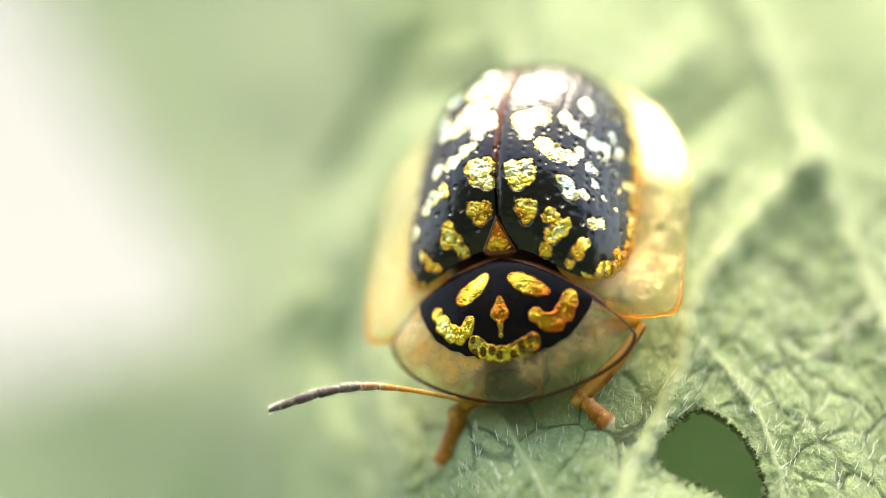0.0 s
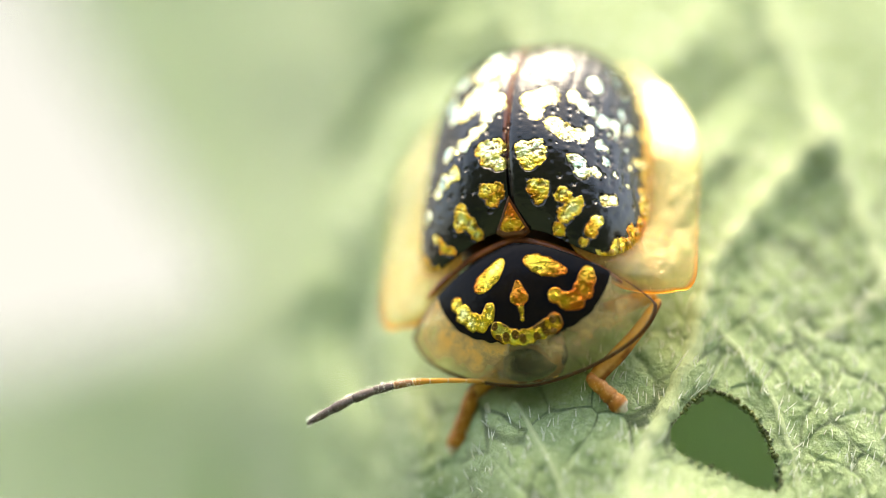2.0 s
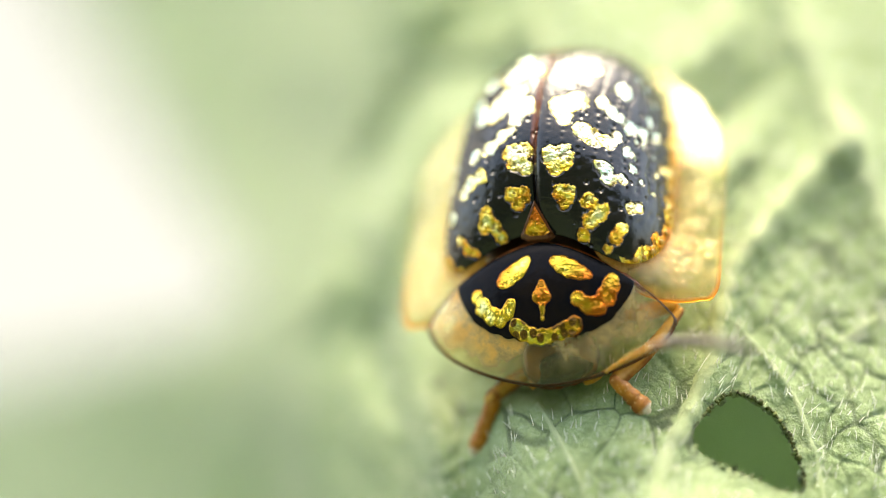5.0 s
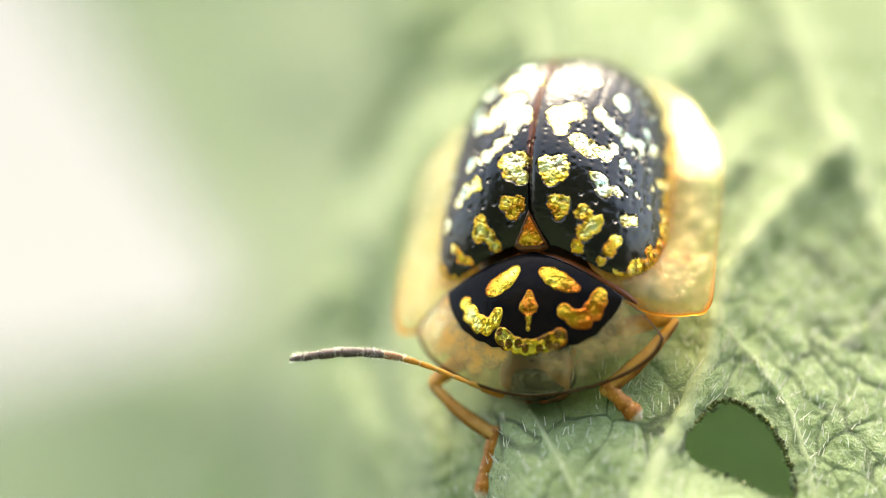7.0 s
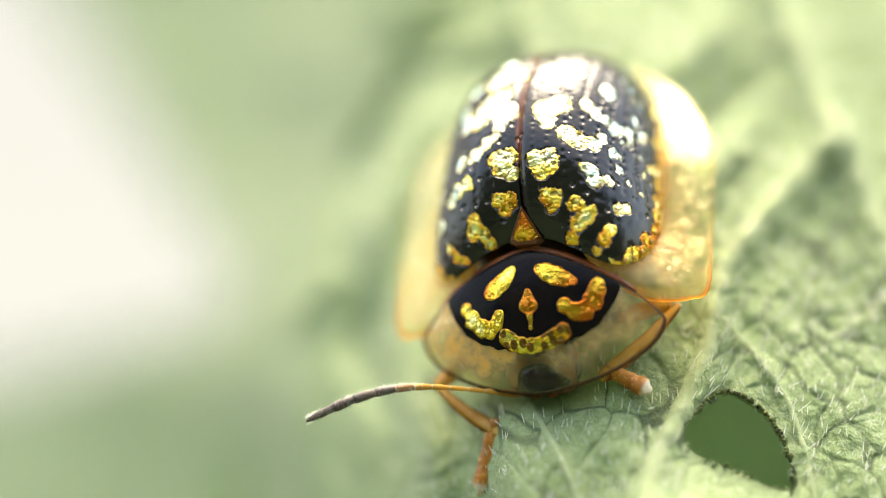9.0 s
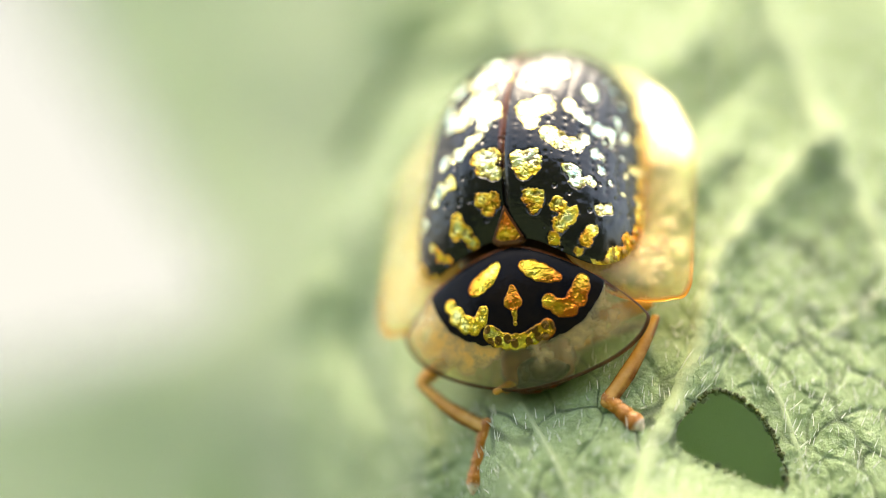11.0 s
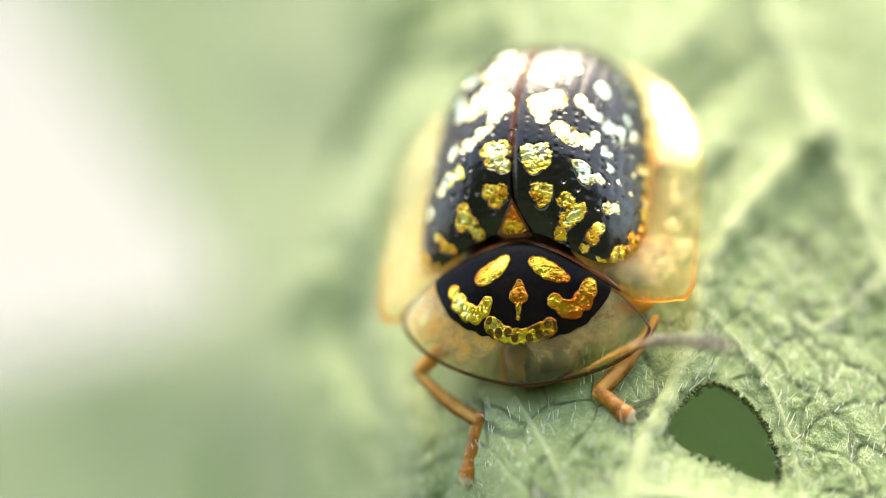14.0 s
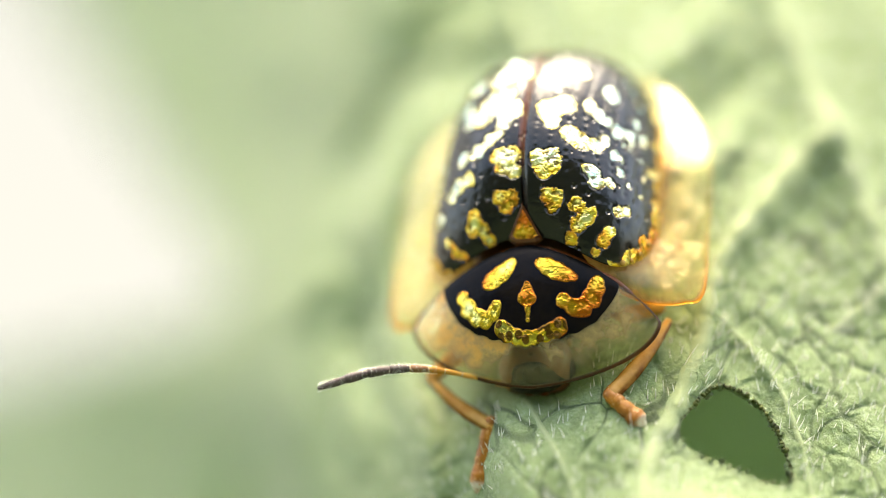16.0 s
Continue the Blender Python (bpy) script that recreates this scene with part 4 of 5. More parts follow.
def build_beetle():
    beetle = tagged(new("tortoise_beetle"), "black and gold tortoise beetle with clear amber rim, on a leaf", "beetle")
    beetle.matrix_basis = BEETLE_REST
    build_elytron(beetle, -1, LEFT_SPOTS)
    build_elytron(beetle, 1, RIGHT_SPOTS)
    # small triangular plate between the wing cases
    tri = [(0, 0.44), (0.31, -0.04), (0.18, -0.10), (-0.18, -0.10), (-0.31, -0.04)]
    loops = []
    for k, (s, h) in enumerate(((1.0, -0.06), (0.98, 0.02), (0.80, 0.035), (0.74, 0.02), (0.4, 0.035), (0.02, 0.04))):
        cx, cy = 0, 0.10
        loops.append([(cx + (x - cx) * s, cy + (y - cy) * s, 1.83 + 0.88 * (cy + (y - cy) * s) + h) for x, y in tri])
    tv = np.array(loops).reshape(-1, 3)
    field = np.repeat([0.2, 0.2, 0.05, -0.05, -0.2, -0.3], 5)
    plate = mesh_object("scutellum", tv, grid_faces(6, 5, wrap=True, flip=False), SHELL, beetle, "small orange-gold triangular plate with a rusty rim", {"spot": field, "warm": np.array([0.85 if y > 0.2 else 0.25 for loop in loops for _, y, _ in loop]), "seam": np.repeat([1.0, 1.0, 1.0, 0, 0, 0], 5)}, smooth_faces=False, size=MM * FIG)
    # rusty seam behind the neck shield
    line = []
    for a in np.linspace(radians(12), radians(168), 25):
        rad = float(pronotum_outer_radius(a)) + 0.05
        x, y = rad * math.cos(a), PRO_Y + rad * math.sin(a)
        line.append((x, y, float(pronotum_height(x, y)) - 0.10))
    limb("collar", line, [0.03] + [0.075] * 23 + [0.03], SEAM, beetle, "rusty collar behind the neck shield", 0.8)
    shield = build_pronotum(beetle)
    v, f = ellipsoid((0, 1.9, 0.55), (1.75, 2.5, 0.5))
    mesh_object("belly", v, f, BELLY, beetle, size=MM * FIG)
    v, f = ellipsoid((0, -0.8, 0.45), (0.9, 0.7, 0.42))
    mesh_object("breast", v, f, BELLY, beetle, size=MM * FIG)
    v, f = ellipsoid((0, 0, 0), (1, 1, 1), 26, 36)
    v = np.sign(v) * np.abs(v) ** 0.62 * np.array([0.66, 0.50, 0.44])
    head = mesh_object("head", v, f, CHESTNUT, beetle, "dark chestnut head", size=MM * FIG)
    head.location = Vector((0.0, -1.68, 0.28)) * MM * FIG
    v, f = ellipsoid((0.02, -0.28, 0.10), (0.58, 0.30, 0.38), bumps=0.05)
    mesh_object("face", v, f, EYE, head, "dark glossy face", size=MM * FIG)
    for side in (-1, 1):
        v, f = ellipsoid((side * 0.60, -0.05, -0.02), (0.12, 0.22, 0.18))
        mesh_object("eye", v, f, EYE, head, "glossy black eye", size=MM * FIG)
        v, f = ellipsoid((side * 0.14, -0.40, -0.16), (0.13, 0.12, 0.14))
        mesh_object("jaw", v, f, SEAM, head, "rusty jaw", size=MM * FIG)
    left = build_feeler(beetle, -1)
    right = build_feeler(beetle, 1)
    legs = [build_leg(beetle, (1.13, -0.8, 0.1), (2.145, -0.54, 0.04), (1.23, -2.15, 0.18), (1.74, -2.54, -0.1), "amber front leg with a rusty foot"),
            build_leg(beetle, (-1.1, -0.9, 0.1), (-2.05, -1.96, 0.25), (-0.91, -2.77, -0.28), (-0.95, -3.88, -0.28), "amber front leg with a rusty foot")]
    for side in (-1, 1):
        for y, reach in ((0.6, 0.3), (2.2, 0.9)):
            build_leg(beetle, (side * 0.9, y, 0.2), (side * 2.0, y + reach * 0.3, 0.15), (side * 2.2, y + reach, -0.25), (side * 2.3, y + reach * 1.3, -0.35), "amber walking leg tucked under the shell")
    return beetle, shield, head, left, right, legs


leaf = build_leaf()
build_back_leaf("back_leaf", (7.5, 17.0, -9.5), 16.0, Matrix.Rotation(radians(80), 4, 'X') @ Matrix.Rotation(radians(12), 4, 'Z'), "darker green leaf in the shade behind the hole")
# glowing sheet in place of the bright distance; it also backlights the leaf
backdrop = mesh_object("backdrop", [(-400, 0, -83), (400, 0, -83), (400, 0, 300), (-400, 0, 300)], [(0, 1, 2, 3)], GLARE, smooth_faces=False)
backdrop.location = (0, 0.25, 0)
tagged(backdrop, "glowing sheet standing in for the bright distance behind the leaf", "backdrop", kind="structure")
ground = mesh_object("ground", [(-500, -300, -84), (500, -300, -84), (500, 300, -84), (-500, 300, -84)], [(0, 1, 2, 3)], TURF, smooth_faces=False)
tagged(ground, "dark green grassy ground far below the leaf", "ground", kind="structure")
# unseen screen behind the lens, added to block sky and keep the black shell dark
dark_screen = mesh_object("backdrop", [(-500, 0, -84), (500, 0, -84), (500, 0, 220), (-500, 0, 220)], [(3, 2, 1, 0)], TURF, smooth_faces=False)
dark_screen.location = (0, -0.266, 0)
tagged(dark_screen, "unseen dark green screen behind the lens, added to darken reflections", "backdrop", kind="structure")
beetle, shield, head, feeler_left, feeler_right, front_legs = build_beetle()
(_, right_shin, right_foot), (left_thigh, left_shin, left_foot) = front_legs


def aim(foot, tip, roll=0.0):
    """Pose in the beetle's space of a feeler with its foot at one point, its tip towards another (plan mm)."""
    a, b = Vector(foot), Vector(tip)
    d = (b - a).normalized()
    up = Vector((0, 0.45, 0.9))
    side = up.cross(d).normalized()
    up = d.cross(side)
    m = Matrix((d, side, up)).transposed().to_4x4()
    return Matrix.Translation(a * MM * FIG) @ m


def rest(dx, dy, dz, rx, ry, rz):
    """The beetle's pose, shifted by mm and turned a little about its own axes."""
    return Matrix.Translation(Vector((dx, dy, dz)) * MM) @ BEETLE_REST @ pose(0, 0, 0, rx, ry, rz)


def nod(dx, dy, dz, rx, ry, rz):
    """The neck shield's pose, turned about its hinge at the wing cases."""
    hinge = Vector((0, -0.25, 1.2)) * MM * FIG
    return Matrix.Translation(hinge + Vector((dx, dy, dz)) * MM * FIG) @ pose(0, 0, 0, rx, ry, rz) @ Matrix.Translation(-hinge)


def turned(place, rx, ry, rz):
    return Matrix.Translation(Vector(place) * MM * FIG) @ pose(0, 0, 0, rx, ry, rz)


def stretch(ob, a, b):
    """A limb's pose with its joint at a and its far end towards b, in the beetle's space."""
    was, hip = REST[ob.name]
    turn = was.rotation_difference(Vector(b) - Vector(a)).to_matrix().to_4x4()
    return Matrix.Translation((Vector(a) - hip) * MM * FIG) @ turn


def motions():
    # the whole body rocks on its feet
    walk(beetle, [
        (0, rest(0.00, 0.00, 0.00, 0.00, 0.00, 0.00)),
        (0.5, rest(0.02, 0.02, 0.05, -0.14, -0.18, -0.32)),
        (1, rest(0.00, 0.02, 0.03, 0.04, -0.32, 0.41)),
        (1.5, rest(0.07, 0.05, 0.02, 0.06, -0.56, 1.13)),
        (2, rest(0.06, 0.06, 0.05, 0.27, -0.50, 1.62)),
        (2.5, rest(0.04, 0.10, 0.07, -0.01, -0.62, 1.41)),
        (3, rest(-0.10, 0.08, 0.07, -0.24, 0.23, -0.34)),
        (3.5, rest(-0.05, 0.02, 0.03, -0.02, -0.18, 0.23)),
        (4, rest(0.05, 0.00, 0.02, -0.17, 0.38, 0.03)),
        (4.5, rest(0.06, 0.13, 0.01, 0.27, 0.85, 0.19)),
        (7, rest(0.07, 0.04, -0.07, 0.09, 1.07, -1.64)),
        (7.5, rest(0.03, 0.05, -0.09, 0.24, -0.02, -0.42)),
        (8, rest(0.02, 0.03, -0.06, 0.28, -0.20, -0.46)),
        (8.5, rest(0.02, 0.01, -0.10, 0.71, -0.99, 0.17)),
        (9, rest(0.09, 0.02, -0.10, 0.78, -1.35, 1.25)),
        (11.5, rest(-0.09, 0.24, -0.05, 1.17, -0.38, 0.21)),
        (12, rest(0.08, 0.22, -0.01, 1.08, 0.80, -0.39)),
        (12.5, rest(0.07, 0.21, -0.06, 0.90, 1.09, -0.82)),
        (13, rest(0.05, 0.25, -0.02, 0.68, 1.49, -1.53)),
        (13.5, rest(0.04, 0.20, -0.07, 0.78, 1.05, -0.83)),
        (14, rest(0.06, 0.22, -0.09, 0.84, 1.75, -1.23)),
        (14.5, rest(0.09, 0.21, -0.05, 0.55, 1.11, -0.84)),
        (15, rest(0.06, 0.21, -0.15, 0.87, 1.24, -0.96)),
        (15.5, rest(0.08, 0.27, -0.16, 0.56, 1.06, -0.94)),
        (16, rest(0.10, 0.27, -0.14, 0.41, 1.49, -0.50)),
    ])
    # the neck shield nods and turns against the wing cases
    walk(shield, [
        (0, nod(0.00, 0.00, -0.00, 0.00, 0.00, -0.00)),
        (0.5, nod(0.00, -0.02, 0.00, 0.11, 0.48, 1.45)),
        (1, nod(0.01, -0.01, -0.01, 1.62, 0.00, 1.50)),
        (1.5, nod(0.01, -0.03, -0.02, 0.11, -1.21, 3.31)),
        (2, nod(0.01, -0.04, -0.02, 1.81, -1.66, 2.98)),
        (2.5, nod(0.01, -0.04, -0.02, 1.48, -0.45, 3.54)),
        (3, nod(0.03, 0.01, 0.01, -0.27, 0.08, 1.57)),
        (3.5, nod(0.05, 0.01, 0.02, -1.31, 0.38, 2.06)),
        (4, nod(0.07, 0.00, 0.00, -0.63, 0.93, 3.01)),
        (4.5, nod(0.06, 0.01, 0.02, -0.79, 2.59, 1.99)),
        (7, nod(0.00, 0.01, 0.01, -1.56, 1.68, -1.84)),
        (7.5, nod(-0.00, 0.00, 0.01, -0.86, 0.89, -0.63)),
        (8, nod(-0.01, 0.00, 0.01, -0.23, 0.84, -0.10)),
        (8.5, nod(-0.02, -0.01, 0.01, -0.08, -0.20, 0.20)),
        (9, nod(-0.03, -0.02, -0.01, 1.02, -0.52, 0.44)),
        (11.5, nod(0.03, 0.01, 0.02, -1.61, 1.95, 2.67)),
        (12, nod(0.03, -0.02, 0.01, -2.50, 3.20, 3.35)),
        (12.5, nod(0.05, -0.01, 0.01, -2.94, 3.77, 2.04)),
        (13, nod(0.06, 0.00, 0.03, -2.77, 3.90, 1.70)),
        (13.5, nod(0.06, -0.00, 0.01, -2.99, 4.11, 0.63)),
        (14, nod(0.08, -0.02, -0.00, -1.85, 4.91, -1.26)),
        (14.5, nod(0.05, 0.04, 0.04, -4.71, 4.22, 0.53)),
        (15, nod(0.00, 0.02, 0.01, -1.73, 4.26, -1.76)),
        (15.5, nod(-0.00, 0.01, 0.02, -1.86, 3.66, -0.28)),
        (16, nod(0.00, 0.01, 0.03, -2.91, 2.97, 0.81)),
    ])
    # the head swings from side to side under the shield
    walk(head, [
        (0, turned((-0.02, -1.68, 0.28), 0, 0, -1)),
        (2.5, turned((-0.00, -1.68, 0.28), 0, 0, -0)),
        (2.8, turned((0.18, -1.68, 0.28), 0, 0, 13)),
        (3.2, turned((0.22, -1.68, 0.28), 0, 0, 15)),
        (4.7, turned((0.22, -1.68, 0.28), 0, 0, 15)),
        (5.6, turned((0.10, -1.72, 0.28), 0, 0, 7)),
        (6.6, turned((-0.03, -1.78, 0.28), 0, 0, -2)),
        (9.2, turned((0.00, -1.78, 0.28), 0, 0, 0)),
        (10.4, turned((0.10, -1.70, 0.28), 0, 0, 7)),
        (11.3, turned((0.26, -1.70, 0.28), 0, 0, 18)),
        (14.2, turned((0.32, -1.70, 0.28), 0, 0, 22)),
        (14.6, turned((0.02, -1.80, 0.28), 0, 0, 1)),
        (16, turned((-0.00, -1.80, 0.28), 0, 0, -0)),
    ])
    walk(feeler_left, [
        (0, aim((-0.47, -2.20, 0.15), (-3.83, -3.13, 1.78))),
        (0.1, aim((-0.50, -2.20, 0.16), (-3.92, -3.19, 1.69))),
        (0.2, aim((-0.54, -2.20, 0.16), (-3.98, -3.25, 1.59))),
        (0.3, aim((-0.57, -2.21, 0.16), (-4.03, -3.24, 1.55))),
        (0.4, aim((-0.56, -2.20, 0.15), (-4.03, -3.31, 1.47))),
        (0.5, aim((-0.32, -2.14, 0.09), (-3.63, -3.56, 1.46))),
        (0.6, aim((-0.31, -2.14, 0.09), (-3.63, -3.60, 1.45))),
        (0.7, aim((-0.19, -2.11, 0.06), (-3.41, -3.50, 1.70))),
        (0.8, aim((-0.10, -2.08, 0.04), (-3.16, -3.64, 1.84))),
        (0.9, aim((-0.06, -2.06, 0.04), (-3.00, -3.77, 1.89))),
        (1.1, aim((-0.34, -2.15, 0.09), (-3.71, -3.27, 1.62))),
        (1.2, aim((-0.37, -2.16, 0.10), (-3.77, -3.35, 1.52))),
        (1.3, aim((-0.36, -2.15, 0.10), (-3.75, -3.32, 1.55))),
        (1.4, aim((-0.33, -2.15, 0.09), (-3.69, -3.37, 1.55))),
        (1.5, aim((-0.30, -2.14, 0.08), (-3.63, -3.39, 1.55))),
        (1.6, aim((-0.25, -2.12, 0.07), (-3.57, -3.40, 1.60))),
        (1.7, aim((-0.20, -2.11, 0.05), (-3.48, -3.40, 1.64))),
        (1.8, aim((-0.21, -2.11, 0.06), (-3.51, -3.42, 1.59))),
        (1.9, aim((-0.16, -2.09, 0.04), (-3.43, -3.50, 1.58))),
        (2, aim((-0.24, -2.11, 0.06), (-3.56, -3.46, 1.46))),
        (2.2, aim((-0.20, -2.08, 0.03), (-3.53, -3.57, 1.30))),
        (2.5, aim((-0.00, -2.00, -0.05), (-3.26, -3.43, 1.41))),
        (2.7, aim((0.57, -2.37, 0.36), (-3.12, -1.68, -0.51))),
        (2.9, aim((-0.26, -2.20, 0.15), (-0.90, 1.70, 0.00))),
        (5.2, aim((-0.30, -2.20, 0.15), (-0.90, 1.70, 0.00))),
        (6.1, aim((-0.42, -2.20, 0.15), (-0.90, 1.70, 0.00))),
        (6.35, aim((0.66, -2.53, 0.58), (-2.80, -1.50, -0.75))),
        (6.6, aim((-0.38, -2.20, 0.08), (-3.51, -2.24, 2.32))),
        (6.8, aim((-0.49, -2.20, 0.16), (-3.70, -2.41, 2.28))),
        (7, aim((-0.64, -2.22, 0.25), (-3.92, -2.59, 2.25))),
        (7.3, aim((-0.59, -2.22, 0.23), (-3.89, -2.86, 2.14))),
        (7.5, aim((-0.61, -2.23, 0.23), (-3.92, -2.86, 2.10))),
        (7.7, aim((-0.43, -2.19, 0.14), (-3.75, -3.09, 1.91))),
        (7.8, aim((-0.34, -2.16, 0.09), (-3.63, -3.00, 1.95))),
        (8, aim((-0.22, -2.13, 0.02), (-3.51, -3.04, 1.79))),
        (8.2, aim((-0.42, -2.18, 0.10), (-3.82, -3.17, 1.65))),
        (8.3, aim((-0.44, -2.19, 0.11), (-3.85, -3.20, 1.65))),
        (8.5, aim((-0.38, -2.18, 0.11), (-3.70, -3.23, 1.75))),
        (8.7, aim((-0.34, -2.17, 0.11), (-3.64, -3.46, 1.68))),
        (9, aim((-0.44, -2.20, 0.14), (-3.78, -3.30, 1.72))),
        (9.2, aim((-0.29, -2.15, 0.07), (-3.60, -3.24, 1.71))),
        (9.8, aim((0.42, -1.99, -0.40), (-2.70, -2.78, 1.70))),
        (10.1, aim((0.68, -2.51, 0.54), (-2.80, -1.50, -0.75))),
        (10.4, aim((-0.35, -2.20, 0.15), (-0.90, 1.70, 0.00))),
        (14.5, aim((-0.36, -2.20, 0.15), (-0.90, 1.70, 0.00))),
        (14.58, aim((0.67, -2.52, 0.56), (-2.80, -1.50, -0.75))),
        (14.68, aim((-0.48, -2.21, 0.18), (-3.67, -2.60, 2.30))),
        (14.7, aim((-0.47, -2.21, 0.18), (-3.69, -2.72, 2.27))),
        (15, aim((-0.60, -2.22, 0.26), (-3.82, -2.68, 2.31))),
        (15.5, aim((-0.51, -2.22, 0.19), (-3.74, -3.10, 2.08))),
        (16, aim((-0.20, -2.13, 0.00), (-3.41, -3.03, 1.94))),
    ])
    walk(feeler_right, [
        (0, aim((0.43, -2.10, 0.10), (1.00, 1.70, 0.00))),
        (2.5, aim((0.45, -2.10, 0.10), (1.00, 1.70, 0.00))),
        (2.72, aim((-0.59, -2.42, 0.55), (2.80, -1.50, -0.75))),
        (2.9, aim((0.40, -2.07, -0.14), (3.11, -2.44, 2.57))),
        (3.1, aim((0.38, -2.06, -0.18), (3.05, -2.45, 2.57))),
        (3.5, aim((0.49, -2.08, -0.04), (3.49, -2.43, 2.34))),
        (3.7, aim((0.64, -2.05, 0.00), (4.32, -1.73, 1.17))),
        (4, aim((0.66, -2.10, 0.10), (4.21, -2.47, 1.53))),
        (4.5, aim((0.67, -2.10, 0.10), (4.36, -2.19, 1.19))),
        (4.7, aim((0.68, -2.10, 0.10), (4.20, -2.44, 1.62))),
        (5.3, aim((0.57, -2.10, 0.09), (3.73, -2.69, 2.22))),
        (5.7, aim((-0.64, -2.41, 0.54), (2.80, -1.50, -0.75))),
        (6.2, aim((0.47, -2.10, 0.10), (1.00, 1.70, 0.00))),
        (9.2, aim((0.45, -2.10, 0.10), (1.00, 1.70, 0.00))),
        (10.6, aim((0.59, -2.10, 0.10), (1.00, 1.70, 0.00))),
        (11.05, aim((-0.50, -2.43, 0.57), (2.80, -1.50, -0.75))),
        (11.3, aim((0.61, -2.09, -0.01), (3.20, -2.26, 2.83))),
        (11.5, aim((0.71, -2.10, 0.10), (3.53, -2.17, 2.72))),
        (11.6, aim((0.75, -2.08, 0.10), (4.22, -1.74, 1.77))),
        (11.7, aim((0.78, -2.07, 0.09), (4.35, -1.57, 1.50))),
        (11.8, aim((0.76, -2.08, 0.10), (4.33, -1.68, 1.53))),
        (12, aim((0.73, -2.10, 0.10), (4.28, -1.70, 1.52))),
        (12.2, aim((0.73, -2.10, 0.10), (4.32, -1.74, 1.50))),
        (12.5, aim((0.74, -2.10, 0.10), (4.36, -1.82, 1.40))),
        (12.7, aim((0.77, -2.09, 0.10), (4.40, -1.92, 1.43))),
        (12.8, aim((0.79, -2.08, 0.09), (4.44, -1.90, 1.36))),
        (12.9, aim((0.77, -2.09, 0.10), (4.29, -2.02, 1.71))),
        (13, aim((0.75, -2.10, 0.10), (3.96, -2.48, 2.20))),
        (13.5, aim((0.76, -2.10, 0.10), (4.22, -2.35, 1.76))),
        (14, aim((0.77, -2.10, 0.10), (4.10, -2.54, 1.98))),
        (14.3, aim((0.68, -2.10, 0.09), (3.81, -2.96, 2.15))),
        (14.44, aim((-0.59, -2.42, 0.55), (2.80, -1.50, -0.75))),
        (14.6, aim((0.47, -2.10, 0.10), (1.00, 1.70, 0.00))),
        (16, aim((0.45, -2.10, 0.10), (1.00, 1.70, 0.00))),
    ])
    # the right front foot holds, lifts once and steps forward
    walk(right_shin, [
        (0, stretch(right_shin, (2.26, -0.66, 0.04), (1.29, -2.14, 0.17))),
        (0.5, stretch(right_shin, (2.26, -0.66, 0.04), (1.28, -2.19, 0.15))),
        (1, stretch(right_shin, (2.26, -0.66, 0.04), (1.27, -2.19, 0.16))),
        (1.5, stretch(right_shin, (2.26, -0.66, 0.04), (1.20, -2.22, 0.20))),
        (2, stretch(right_shin, (2.26, -0.66, 0.04), (1.19, -2.26, 0.20))),
        (2.5, stretch(right_shin, (2.26, -0.66, 0.04), (1.22, -2.29, 0.20))),
        (3, stretch(right_shin, (2.26, -0.66, 0.04), (1.41, -2.22, 0.15))),
        (3.5, stretch(right_shin, (2.26, -0.66, 0.04), (1.32, -2.18, 0.14))),
        (4, stretch(right_shin, (2.26, -0.66, 0.04), (1.24, -2.17, 0.17))),
        (4.5, stretch(right_shin, (2.26, -0.66, 0.04), (1.26, -2.23, 0.31))),
        (7, stretch(right_shin, (2.31, -0.60, 0.04), (1.30, -2.08, 0.28))),
        (7.5, stretch(right_shin, (2.31, -0.60, 0.04), (1.30, -2.09, 0.27))),
        (8, stretch(right_shin, (2.31, -0.60, 0.04), (1.30, -2.10, 0.23))),
        (8.5, stretch(right_shin, (2.31, -0.60, 0.04), (1.27, -2.08, 0.23))),
        (8.8, stretch(right_shin, (2.31, -0.60, 0.04), (1.22, -2.09, 0.25))),
        (8.95, stretch(right_shin, (2.34, -0.60, 0.04), (1.22, -1.90, 0.22))),
        (9.02, stretch(right_shin, (2.34, -0.62, 0.05), (1.22, -1.90, 0.22))),
        (9.12, stretch(right_shin, (2.30, -0.84, 0.05), (1.30, -2.41, 0.08))),
        (11.5, stretch(right_shin, (2.30, -0.84, 0.05), (1.55, -2.51, 0.20))),
        (12, stretch(right_shin, (2.30, -0.84, 0.05), (1.42, -2.54, 0.24))),
        (12.5, stretch(right_shin, (2.30, -0.84, 0.05), (1.44, -2.48, 0.26))),
        (13, stretch(right_shin, (2.30, -0.84, 0.05), (1.50, -2.51, 0.26))),
        (13.5, stretch(right_shin, (2.30, -0.84, 0.05), (1.46, -2.46, 0.24))),
        (14, stretch(right_shin, (2.30, -0.84, 0.05), (1.46, -2.45, 0.30))),
        (14.5, stretch(right_shin, (2.30, -0.84, 0.05), (1.42, -2.49, 0.24))),
        (15, stretch(right_shin, (2.30, -0.84, 0.05), (1.46, -2.40, 0.31))),
        (15.5, stretch(right_shin, (2.30, -0.84, 0.05), (1.45, -2.43, 0.34))),
        (16, stretch(right_shin, (2.30, -0.84, 0.05), (1.42, -2.46, 0.34))),
    ])
